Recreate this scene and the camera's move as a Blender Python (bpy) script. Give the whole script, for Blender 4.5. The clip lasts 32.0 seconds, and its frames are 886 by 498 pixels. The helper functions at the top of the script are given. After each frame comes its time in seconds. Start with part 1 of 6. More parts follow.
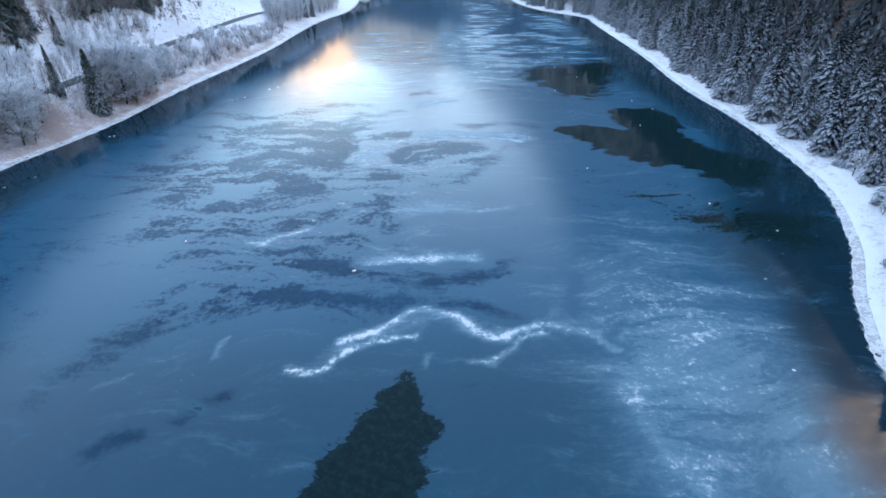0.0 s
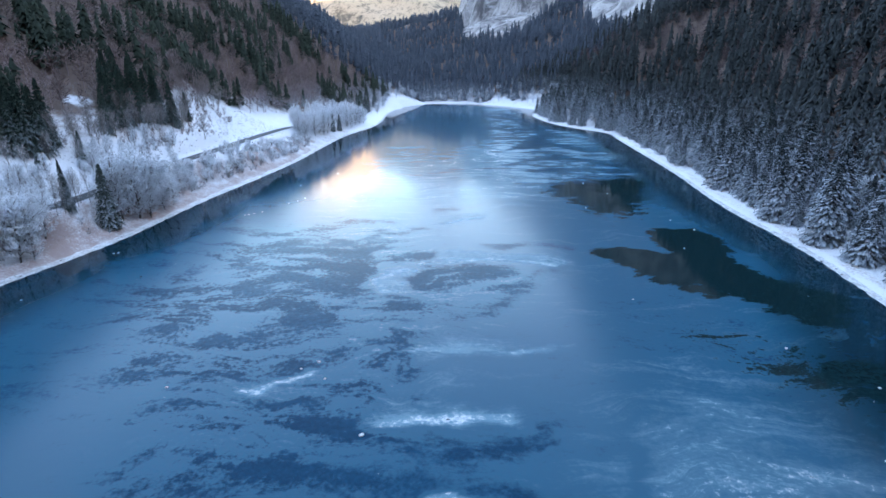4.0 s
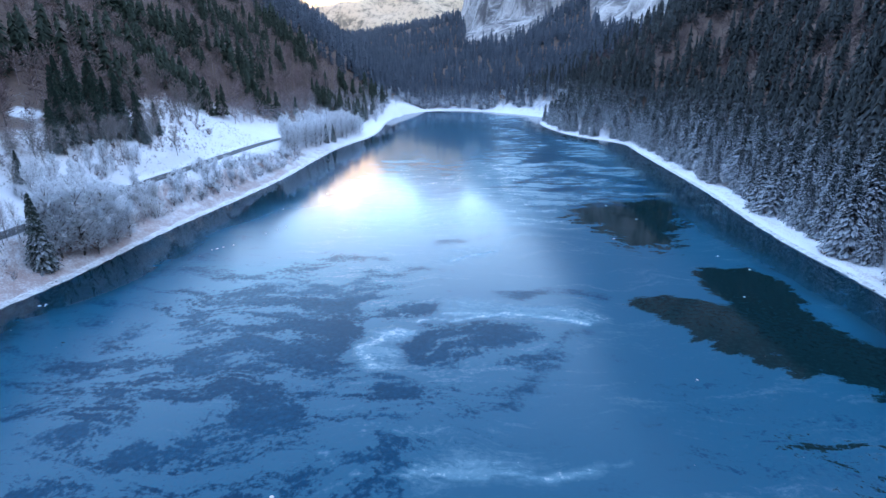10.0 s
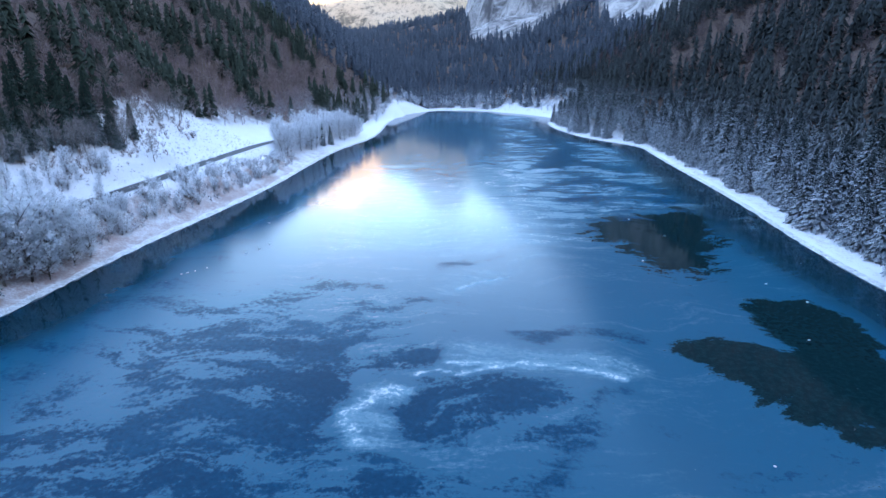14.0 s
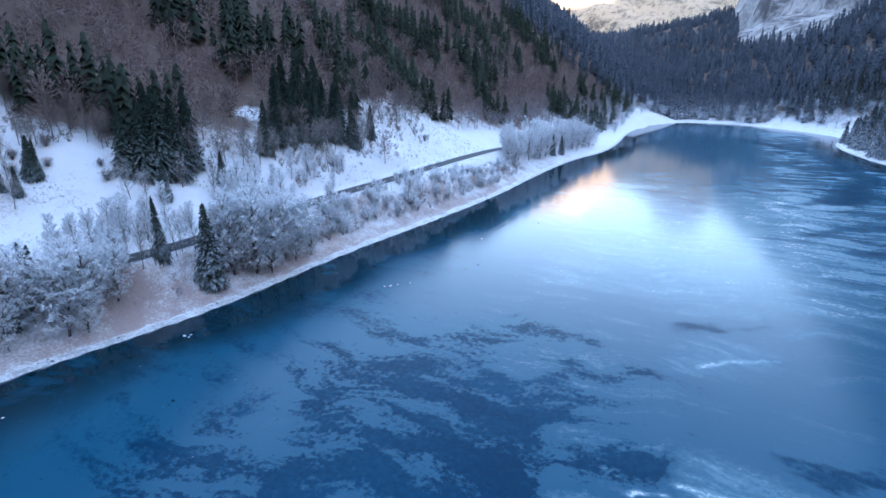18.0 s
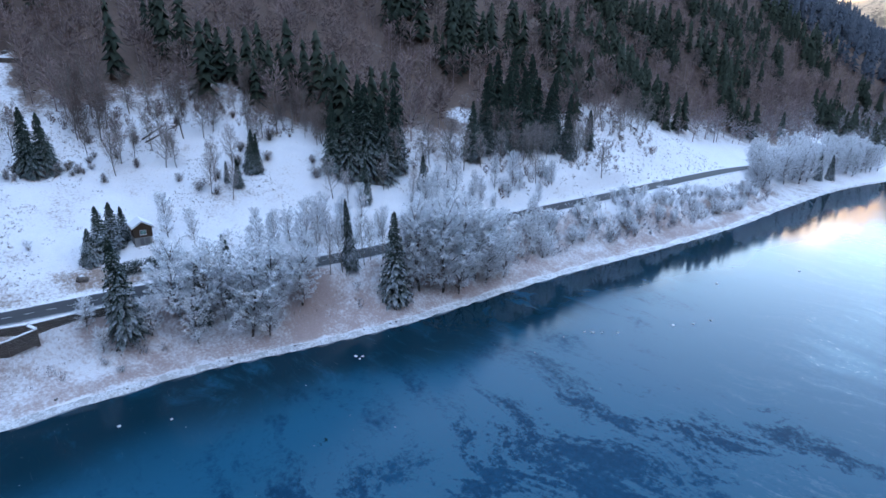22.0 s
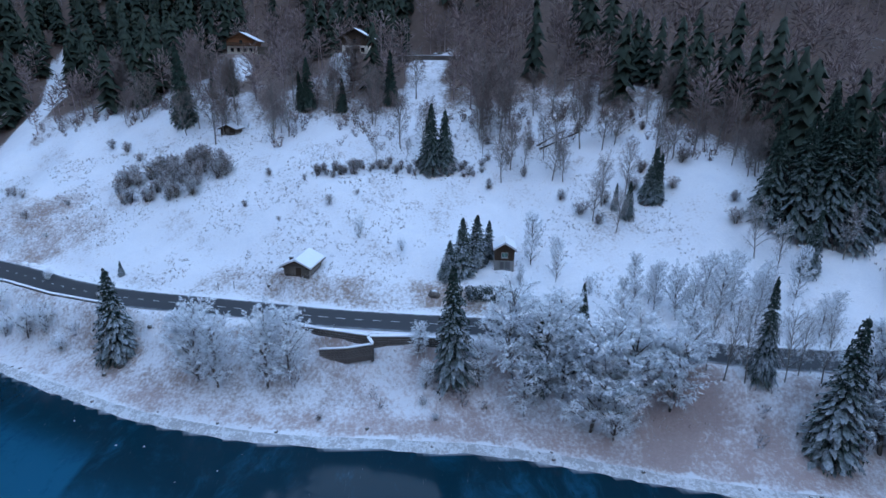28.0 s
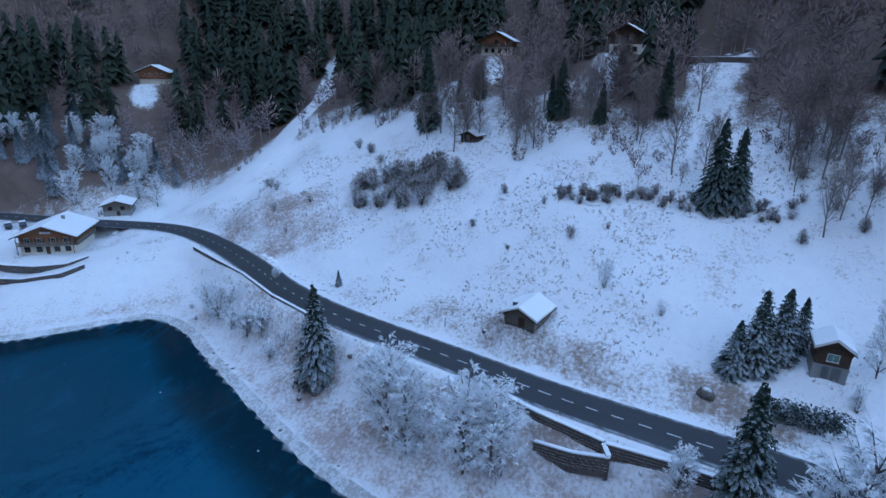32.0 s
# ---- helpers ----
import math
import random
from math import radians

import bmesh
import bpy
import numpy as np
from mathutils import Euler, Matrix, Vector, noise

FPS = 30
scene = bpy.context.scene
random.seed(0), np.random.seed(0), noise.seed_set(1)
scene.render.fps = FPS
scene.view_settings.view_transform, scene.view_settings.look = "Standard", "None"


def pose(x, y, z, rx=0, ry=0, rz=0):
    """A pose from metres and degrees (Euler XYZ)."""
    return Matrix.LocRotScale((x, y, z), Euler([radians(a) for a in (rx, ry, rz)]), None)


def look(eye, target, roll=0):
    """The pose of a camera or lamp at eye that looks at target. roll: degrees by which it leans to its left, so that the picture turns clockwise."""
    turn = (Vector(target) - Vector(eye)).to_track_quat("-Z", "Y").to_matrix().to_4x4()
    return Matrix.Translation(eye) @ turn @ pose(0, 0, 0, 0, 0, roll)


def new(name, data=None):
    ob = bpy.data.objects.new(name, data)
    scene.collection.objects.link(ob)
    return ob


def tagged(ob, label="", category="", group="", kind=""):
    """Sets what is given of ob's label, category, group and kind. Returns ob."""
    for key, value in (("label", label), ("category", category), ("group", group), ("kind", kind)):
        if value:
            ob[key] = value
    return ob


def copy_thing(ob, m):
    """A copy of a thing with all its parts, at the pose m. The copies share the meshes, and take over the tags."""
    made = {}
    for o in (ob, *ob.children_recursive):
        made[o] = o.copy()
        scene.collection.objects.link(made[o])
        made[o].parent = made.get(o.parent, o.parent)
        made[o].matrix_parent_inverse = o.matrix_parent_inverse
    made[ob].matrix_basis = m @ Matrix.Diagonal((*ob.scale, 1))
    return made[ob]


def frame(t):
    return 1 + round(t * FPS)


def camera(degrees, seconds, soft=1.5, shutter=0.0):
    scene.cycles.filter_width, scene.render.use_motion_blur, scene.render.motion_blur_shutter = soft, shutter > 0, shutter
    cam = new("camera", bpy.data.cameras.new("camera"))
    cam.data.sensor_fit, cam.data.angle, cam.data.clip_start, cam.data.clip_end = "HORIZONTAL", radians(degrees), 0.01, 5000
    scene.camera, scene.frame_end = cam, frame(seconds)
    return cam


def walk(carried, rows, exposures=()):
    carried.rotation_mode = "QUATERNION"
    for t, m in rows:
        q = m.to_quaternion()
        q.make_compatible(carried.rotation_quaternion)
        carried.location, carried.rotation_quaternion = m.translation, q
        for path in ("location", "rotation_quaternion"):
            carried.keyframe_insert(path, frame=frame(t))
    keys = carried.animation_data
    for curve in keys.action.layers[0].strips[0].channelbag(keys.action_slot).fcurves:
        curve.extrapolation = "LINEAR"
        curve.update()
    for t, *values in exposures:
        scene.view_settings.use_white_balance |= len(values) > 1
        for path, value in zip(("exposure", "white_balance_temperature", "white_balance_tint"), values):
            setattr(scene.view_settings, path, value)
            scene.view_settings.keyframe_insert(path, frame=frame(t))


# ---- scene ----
# the flight: seconds, eye x, y, z, heading (to the left of +y), pitch, lean
cam = camera(78.05, 32.0)
FLIGHT = [
    (0, 1.33, -49.20, 60.63, -2.36, -30.28, 0.10),
    (0.5, 1.24, -46.79, 60.52, -1.31, -26.30, 0.14),
    (1, 1.15, -44.33, 60.43, -1.23, -24.27, 0.10),
    (1.5, 1.04, -41.82, 60.34, -1.17, -24.23, 0.17),
    (2, 0.92, -39.33, 60.24, -1.10, -24.31, 0.20),
    (2.5, 0.78, -36.86, 60.15, -1.06, -24.44, 0.17),
    (3, 0.61, -34.41, 60.05, -0.76, -22.54, 0.19),
    (3.5, 0.46, -31.93, 59.96, -0.10, -19.60, 0.13),
    (5.5, 0.17, -20.95, 59.87, -0.15, -19.63, 0.13),
    (6, 0.12, -18.12, 59.88, -0.13, -19.69, 0.11),
    (6.5, 0.10, -15.22, 59.91, -0.13, -19.62, 0.14),
    (7, 0.10, -12.24, 59.94, -0.08, -19.70, 0.14),
    (7.5, 0.09, -9.21, 59.98, -0.04, -19.76, 0.11),
    (8, 0.06, -6.15, 60.00, 0.01, -19.70, 0.08),
    (8.5, 0.04, -3.08, 60.01, 0.02, -19.69, 0.05),
    (9, 0.00, 0.00, 60.00, 0.00, -19.59, 0.07),
    (9.5, -0.06, 3.13, 59.97, -0.00, -19.32, 0.03),
    (10, -0.12, 6.31, 59.94, 0.10, -19.14, -0.00),
    (10.5, -0.17, 9.48, 59.89, 0.16, -19.16, 0.08),
    (11, -0.21, 12.59, 59.82, 0.20, -19.23, 0.04),
    (11.5, -0.25, 15.66, 59.75, 0.24, -19.19, 0.03),
    (12, -0.31, 18.77, 59.67, 0.32, -19.26, 0.05),
    (12.5, -0.34, 21.90, 59.59, 0.37, -19.33, 0.06),
    (13, -0.36, 25.03, 59.50, 0.36, -19.31, -0.03),
    (13.5, -0.38, 28.19, 59.40, 0.38, -19.29, -0.02),
    (15.5, -0.83, 41.61, 58.81, 4.98, -19.35, 0.22),
    (16, -1.35, 44.80, 58.80, 8.97, -19.26, 0.29),
    (16.5, -2.00, 47.92, 58.79, 12.82, -19.24, 0.19),
    (17, -2.87, 50.98, 58.77, 16.41, -19.24, 0.21),
    (17.5, -3.97, 54.01, 58.71, 20.27, -18.97, 0.15),
    (18, -5.25, 56.98, 58.62, 24.20, -18.79, 0.11),
    (18.5, -6.67, 59.85, 58.49, 27.48, -18.71, 0.15),
    (19, -8.16, 62.56, 58.34, 27.92, -18.71, 0.20),
    (19.5, -9.74, 65.14, 58.16, 28.12, -18.68, 0.21),
    (20, -11.45, 67.68, 57.95, 30.63, -18.60, 0.36),
    (20.5, -13.33, 70.21, 57.70, 35.11, -18.57, 0.27),
    (21, -15.34, 72.68, 57.46, 39.54, -18.54, 0.24),
    (21.5, -17.45, 75.04, 57.25, 43.56, -18.57, 0.27),
    (22, -19.64, 77.25, 57.07, 45.93, -18.52, 0.28),
    (22.5, -21.93, 79.38, 56.95, 48.49, -18.49, 0.34),
    (23, -24.33, 81.36, 56.88, 51.08, -18.56, 0.32),
    (23.5, -26.84, 83.17, 56.85, 53.56, -18.61, 0.38),
    (24, -29.43, 84.83, 56.84, 55.94, -18.65, 0.41),
    (24.5, -32.08, 86.44, 56.84, 56.16, -18.66, 0.32),
    (26.5, -43.25, 92.37, 56.77, 71.82, -18.69, 0.57),
    (27, -46.37, 92.92, 56.73, 77.74, -18.65, 0.76),
    (27.5, -49.52, 93.28, 56.68, 82.50, -18.70, 0.75),
    (28, -52.73, 93.39, 56.59, 86.67, -18.82, 0.96),
    (28.5, -55.98, 93.26, 56.48, 90.95, -19.04, 1.13),
    (29, -59.22, 92.87, 56.32, 95.28, -19.22, 1.30),
    (29.5, -62.49, 92.23, 56.11, 99.58, -19.29, 1.55),
    (30, -65.73, 91.36, 55.88, 104.31, -19.16, 1.54),
    (30.5, -68.92, 90.35, 55.65, 107.51, -19.05, 1.57),
    (31, -72.10, 89.21, 55.42, 110.06, -18.93, 1.55),
    (31.5, -75.30, 87.97, 55.20, 110.49, -18.75, 1.55),
    (32, -78.52, 86.69, 54.99, 110.99, -18.64, 1.52),
]


def flown(x, y, z, heading, pitch, lean):
    a, p = radians(heading), radians(pitch)
    way = Vector((-math.sin(a) * math.cos(p), math.cos(a) * math.cos(p), math.sin(p)))
    return look((x, y, z), Vector((x, y, z)) + way * 10.0, lean)


EXPOSURES = [(0.0, 3.24, 7650.0, 13.0), (6.0, 3.28, 6900.0, 13.0), (12.0, 3.30, 6500.0, 13.0), (17.0, 3.24, 6550.0, 14.0), (20.0, 3.12, 6700.0, 14.0), (23.5, 3.05, 7050.0, 14.0), (28.0, 2.78, 6550.0, 12.0), (32.0, 2.52, 6150.0, 11.0)]
SKY, SUN = 0.15, 3.7
walk(cam, [(t, flown(*row)) for t, *row in FLIGHT], EXPOSURES)

# ---- light: clear winter sky, low sun that only reaches the far mountain ----
SUN_ELEV, SUN_AZ = radians(16.0), radians(150.0)   # azimuth clockwise from +y
world = bpy.data.worlds.new("sky")
scene.world = world
world.use_nodes = True
_n = world.node_tree.nodes
_sky = _n.new("ShaderNodeTexSky")
_sky.sky_type, _sky.sun_disc = "NISHITA", False
_sky.sun_elevation, _sky.sun_rotation = SUN_ELEV, SUN_AZ
_sky.air_density, _sky.dust_density, _sky.ozone_density = 1.0, 0.5, 1.0
world.node_tree.links.new(_sky.outputs[0], _n["Background"].inputs[0])
_n["Background"].inputs[1].default_value = SKY
sun = new("sun", bpy.data.lights.new("sun", "SUN"))
sun.data.energy, sun.data.angle, sun.data.color = SUN, radians(0.5), (1.0, 0.86, 0.66)
_d = Vector((math.sin(SUN_AZ) * math.cos(SUN_ELEV), math.cos(SUN_AZ) * math.cos(SUN_ELEV), math.sin(SUN_ELEV)))
sun.matrix_world = look(_d * 100, (0, 0, 0))

# ---- the lie of the land ----
# outline of the lake, anticlockwise from its south-west bay
LAKE = np.array([
    (-138, -31), (-151, -20), (-158, -15), (-159, -8), (-156, 1), (-149, 13), (-140, 31), (-133, 45),
    (-129, 57), (-125.5, 70), (-123.5, 90), (-121.5, 108), (-115, 128), (-109, 150), (-105, 186),
    (-101, 212), (-95, 240), (-86, 290), (-82, 345), (-75, 408), (-56, 465), (-60, 603), (-34, 692),
    (40, 699), (117, 620), (92, 562), (99, 490), (113, 453), (137, 419), (133, 389)], float)
LAKE_EAST = np.array([
    (130, 331), (126, 257), (121, 220), (118, 185), (119, 155), (118, 130), (115, 104), (111, 81),
    (97, 51), (89, 40), (83, 31), (73, 11), (70, -20), (72, -60), (58, -115), (20, -150), (-50, -145),
    (-100, -100), (-124, -52)], float)


def rounded(ring, times=2):
    for _ in range(times):
        nxt = np.roll(ring, -1, axis=0)
        ring = np.stack([ring * 0.75 + nxt * 0.25, ring * 0.25 + nxt * 0.75], 1).reshape(-1, 2)
    return ring


SHORE = rounded(np.concatenate([LAKE, LAKE_EAST]), 2)


def to_line(px, py, line, closed=False):
    """Distance to a line of points, and how far along it the foot lies (0..1 of the points)."""
    a = line if closed else line[:-1]
    b = np.roll(line, -1, axis=0) if closed else line[1:]
    if px.size < 40:
        v = b - a
        ox, oy = px.ravel()[None] - a[:, :1], py.ravel()[None] - a[:, 1:2]
        k = np.clip((ox * v[:, :1] + oy * v[:, 1:2]) / ((v ** 2).sum(1) + 1e-9)[:, None], 0, 1)
        d = np.hypot(ox - k * v[:, :1], oy - k * v[:, 1:2])
        n = d.argmin(0)
        m = np.arange(px.size)
        return d[n, m].reshape(px.shape), (n + k[n, m]).reshape(px.shape)
    best, along = np.full(px.shape, 1e9), np.zeros(px.shape)
    for n, ((ax, ay), (bx, by)) in enumerate(zip(a, b)):
        vx, vy = bx - ax, by - ay
        k = np.clip(((px - ax) * vx + (py - ay) * vy) / (vx * vx + vy * vy + 1e-9), 0, 1)
        d = np.hypot(px - ax - k * vx, py - ay - k * vy)
        near = d < best
        best[near], along[near] = d[near], n + k[near]
    return best, along


def inside(px, py, ring):
    if px.size < 40:
        a, b = ring[:, None, :], np.roll(ring, -1, axis=0)[:, None, :]
        x, y = px.ravel()[None], py.ravel()[None]
        rise = np.where(b[..., 1] == a[..., 1], 1.0, b[..., 1] - a[..., 1])
        hit = ((a[..., 1] > y) != (b[..., 1] > y)) & (x < (b[..., 0] - a[..., 0]) * (y - a[..., 1]) / rise + a[..., 0])
        return (hit.sum(0) % 2 == 1).reshape(px.shape)
    odd = np.zeros(px.shape, bool)
    for (ax, ay), (bx, by) in zip(ring, np.roll(ring, -1, axis=0)):
        cross = (ay > py) != (by > py)
        if by != ay:
            odd ^= cross & (px < (bx - ax) * (py - ay) / (by - ay) + ax)
    return odd


def shore_distance(px, py):
    d, _ = to_line(px, py, SHORE, True)
    return np.where(inside(px, py, SHORE), -d, d)


def smooth(x, lo, hi):
    k = np.clip((x - lo) / (hi - lo), 0, 1)
    return k * k * (3 - 2 * k)


def ripple(px, py, size, seed=0.0):
    """Cheap smooth roughness, about -1..1."""
    u, v = px / size + seed * 3.7, py / size - seed * 2.3
    s = np.sin(u * 2.1 + 1.3 * np.sin(v * 1.7 + seed)) + np.sin(v * 2.6 + 1.1 * np.sin(u * 2.3 + 2 * seed))
    s = s + 0.6 * np.sin((u + v) * 4.3 + seed) + 0.5 * np.sin((u - 1.3 * v) * 5.1 + 3 * seed)
    return s / 3.1


# how the west bank climbs inland: y, then the height at each of INLAND's distances
INLAND = np.array([0, 3, 8, 14, 24, 37, 60, 75, 100, 122, 145, 400, 900], float)
WEST = [
    (-160, [0, 0.5, 1, 2, 3.5, 6, 14, 22, 34, 44, 54, 276, 812]),
    (-60, [0, 0.5, 0.9, 1.3, 2, 3, 6.5, 11, 25, 38, 50, 276, 812]),
    (-30, [0, 0.6, 1.5, 3.5, 8, 10.5, 18, 26, 38, 46, 53, 290, 812]),
    (-10, [0, 0.6, 3, 6, 9.5, 18, 26, 31, 40, 48, 54, 304, 812]),
    (30, [0, 0.6, 2.6, 6.5, 10.5, 15, 28, 37, 51, 59, 66, 331, 826]),
    (60, [0, 0.6, 2.4, 6.8, 11, 14.8, 27.5, 35, 48, 57, 64, 331, 826]),
    (85, [0, 0.6, 2.2, 6.6, 11, 15.5, 27, 34, 45, 55, 62, 331, 826]),
    (112, [0, 0.6, 2.4, 7, 11.2, 15.7, 25, 33, 46, 57, 68, 345, 841]),
    (135, [0, 0.6, 2.6, 8, 11.5, 17, 28, 36, 50, 64, 78, 352, 856]),
    (170, [0, 0.6, 3, 8, 12.5, 19, 34, 41, 54, 68, 84, 373, 870]),
    (225, [0, 0.6, 3.2, 9, 13, 22, 36, 42, 56, 72, 90, 386, 899]),
    (260, [0, 0.6, 3.2, 10, 13.4, 22, 37, 45, 62, 78, 95, 400, 914]),
    (305, [0, 0.6, 2.5, 6.5, 12, 15, 33, 43, 62, 80, 98, 345, 781]),
    (390, [0, 0.6, 1.5, 3, 7.5, 10, 19, 29, 46, 62, 80, 290, 640]),
    (560, [0, 0.6, 1, 1.5, 3, 6, 20, 32, 52, 70, 88, 290, 640])]

# the road along the west bank: x, y, z
ROAD = np.array([
    (-176, -150, 7.0), (-178, -115, 7.2), (-181, -95, 7.5), (-186.5, -67, 7.8), (-190.5, -44, 8.4), (-187.5, -28, 9.2),
    (-180, -10, 9.7), (-171.5, 6, 10.1), (-163.5, 20, 10.4), (-157, 36, 10.7), (-151, 60, 10.9), (-146.5, 78, 11),
    (-144, 92, 11.1), (-141.5, 107, 11.2), (-136, 127, 11.4), (-130, 146, 11.7), (-126.5, 165, 12), (-122.5, 208, 12.8),
    (-115.5, 258, 13.2), (-112.5, 300, 12.8), (-109.5, 350, 11.4), (-106, 386, 9.5), (-99, 430, 7), (-86, 480, 5)], float)


def spline(pts, per=6):
    """A smooth line through the points (Catmull-Rom)."""
    p = np.concatenate([pts[:1] * 2 - pts[1:2], pts, pts[-1:] * 2 - pts[-2:-1]])
    out = []
    for n in range(1, len(p) - 2):
        for k in np.arange(per) / per:
            a, b, c, d = p[n - 1], p[n], p[n + 1], p[n + 2]
            out.append(0.5 * (2 * b + (c - a) * k + (2 * a - 5 * b + 4 * c - d) * k * k + (3 * b - a - 3 * c + d) * k ** 3))
    return np.array(out + [pts[-1]])


ROAD_LINE = spline(ROAD, 6)


def west_height(d, y):
    ys = np.array([w[0] for w in WEST], float)
    zs = np.stack([np.interp(d, INLAND, w[1]) for w in WEST])
    k = np.clip(np.interp(y, ys, np.arange(len(ys))), 0, len(ys) - 1.001)
    n = k.astype(int)
    f = k - n
    f = f * f * (3 - 2 * f)
    lo = np.take_along_axis(zs, n[None], 0)[0]
    hi = np.take_along_axis(zs, n[None] + 1, 0)[0]
    return lo * (1 - f) + hi * f


def valley_mid(py):
    return 20 - (py - 700) * 0.28


def height(px, py):
    px, py = np.asarray(px, float), np.asarray(py, float)
    shape = px.shape
    px, py = np.atleast_1d(px).ravel(), np.atleast_1d(py).ravel()
    d = shore_distance(px, py)
    di = np.maximum(d, 0)
    west = west_height(di, py)
    # the upper east heights, out of view, are raised to keep the sun off
    east = np.interp(di, [0, 3, 7, 12, 40, 88, 115, 420, 900], [0, .7, 1.2, 2.0, 22, 61, 86, 365, 880])
    side = smooth(px, -20, 20)
    z = west * (1 - side) + east * side
    # the flat head of the lake with its woods, and the valley that bends away beyond it
    far = smooth(py, 560, 800)
    head = np.interp(di, [0, 4, 60, 250, 900, 2500], [0, .6, 3, 30, 105, 150])
    off = px - valley_mid(py)
    vale = head + np.where(off < 0, np.maximum(-off - 45, 0) * 0.60, np.maximum(off - 25, 0) * (0.33 - 0.22 * smooth(py, 1400, 1900)))
    foot = 190 + 120 * smooth(py, 1280, 1000) + 26 * ripple(px, py, 55, 4.0)
    az = px / np.maximum(py, 1)
    vale = vale + (120 + 140 * smooth(az, 0.08, 0.40)) * smooth(off, foot, foot + 60) * smooth(py, 820, 960) * smooth(py, 1700, 1400) * smooth(az, 0.022, 0.048)
    vale = vale + 0.85 * np.maximum(off - foot - 60, 0) * smooth(py, 820, 960) * smooth(py, 2300, 1900) * smooth(az, 0.08, 0.48)
    z = z * (1 - far) + vale * far
    # behind the foot of the lake: an unseen rise, made steep to block the sun
    z = z + np.maximum(-160 - py, 0) * 0.55
    # the far mountain across the end of the valley
    z = np.maximum(z, (py - 2300) * 0.62 + 60 * ripple(px, py, 260, 2.0))
    # an unseen summit added over the gap's middle, so its sunlit snow glares in the ice
    top = np.where(py > 2200, 620 + 360 * np.exp(-((px / np.maximum(py, 1) + 0.002) / 0.056) ** 2) + 330 * smooth(-az, 0.10, 0.19) + 40 * ripple(px, py, 300, 6.0), 1900.0)
    z = np.where(z > top, top + (z - top) * 0.12, z)
    z = z + np.clip((di - 30) / 60, 0, 1) * 1.2 * ripple(px, py, 26, 1.0) + np.clip(di - 150, 0, 300) / 300 * 20 * ripple(px, py, 120, 3.0)
    z = z + np.clip(di / 6, 0, 1) * (0.10 * ripple(px, py, 3.5, 5.0) + 0.25 * ripple(px, py, 9, 7.0))
    # the bed of the road
    near = (px > -230) & (px < -60) & (py > -180) & (py < 520)
    if near.any():
        rd, ra = to_line(px[near], py[near], ROAD_LINE[:, :2])
        rz = np.interp(ra, np.arange(len(ROAD_LINE)), ROAD_LINE[:, 2])
        k = 1 - smooth(rd, 4.3, 9.5)
        z[near] = z[near] * (1 - k) + (rz - 0.12) * k
    # the terrace of the big chalet, and level pads under the others
    for x, y, r, level in PADS:
        k = 1 - smooth(np.hypot(px - x, py - y), r, r * 1.7)
        z = z * (1 - k) + level * k
    z = np.where(d < 0, np.maximum(d * 0.25, -4.0) - 0.02, z)
    return z.reshape(shape)


def ground_z(x, y):
    return float(height(np.array([x]), np.array([y]))[0])


# level ground under the buildings: x, y, radius, height
PADS = [
    (-173, -63, 11, 4.6), (-196, -70, 6, 8.0), (-160, 70, 3.6, 14.9), (-160, 112, 3.6, 16.6), (-222, 38, 4, 35.2),
    (-268, 32, 9, 58.4), (-247, 75, 7.5, 59.0), (-255.5, -109.5, 9, 44.6), (-262, 97, 8, 59.0)]


def lines(*spans):
    out = []
    for a, b, step in spans:
        out.extend(np.arange(a, b, step))
    return np.array(out + [spans[-1][1]], float)


GX = lines((-3200, -1000, 110), (-1000, -400, 25), (-400, -290, 6), (-290, -70, 2.0), (-70, 60, 8), (60, 150, 2.5), (150, 420, 9), (420, 1000, 29), (1000, 3200, 110))
GY = lines((-2400, -400, 100), (-400, -130, 10), (-130, 300, 2.2), (300, 480, 4), (480, 760, 7), (760, 1500, 20), (1500, 4600, 60))


def grid_mesh(name, xs, ys, zs):
    nx, ny = len(xs), len(ys)
    X, Y = np.meshgrid(xs, ys)
    co = np.stack([X, Y, zs], -1).reshape(-1, 3)
    i = np.arange(nx * ny).reshape(ny, nx)
    q = np.stack([i[:-1, :-1], i[:-1, 1:], i[1:, 1:], i[1:, :-1]], -1).reshape(-1, 4)
    me = bpy.data.meshes.new(name)
    me.from_pydata(co.tolist(), [], q.tolist())
    me.polygons.foreach_set("use_smooth", np.ones(len(q), bool))
    return me

# ---- materials ----


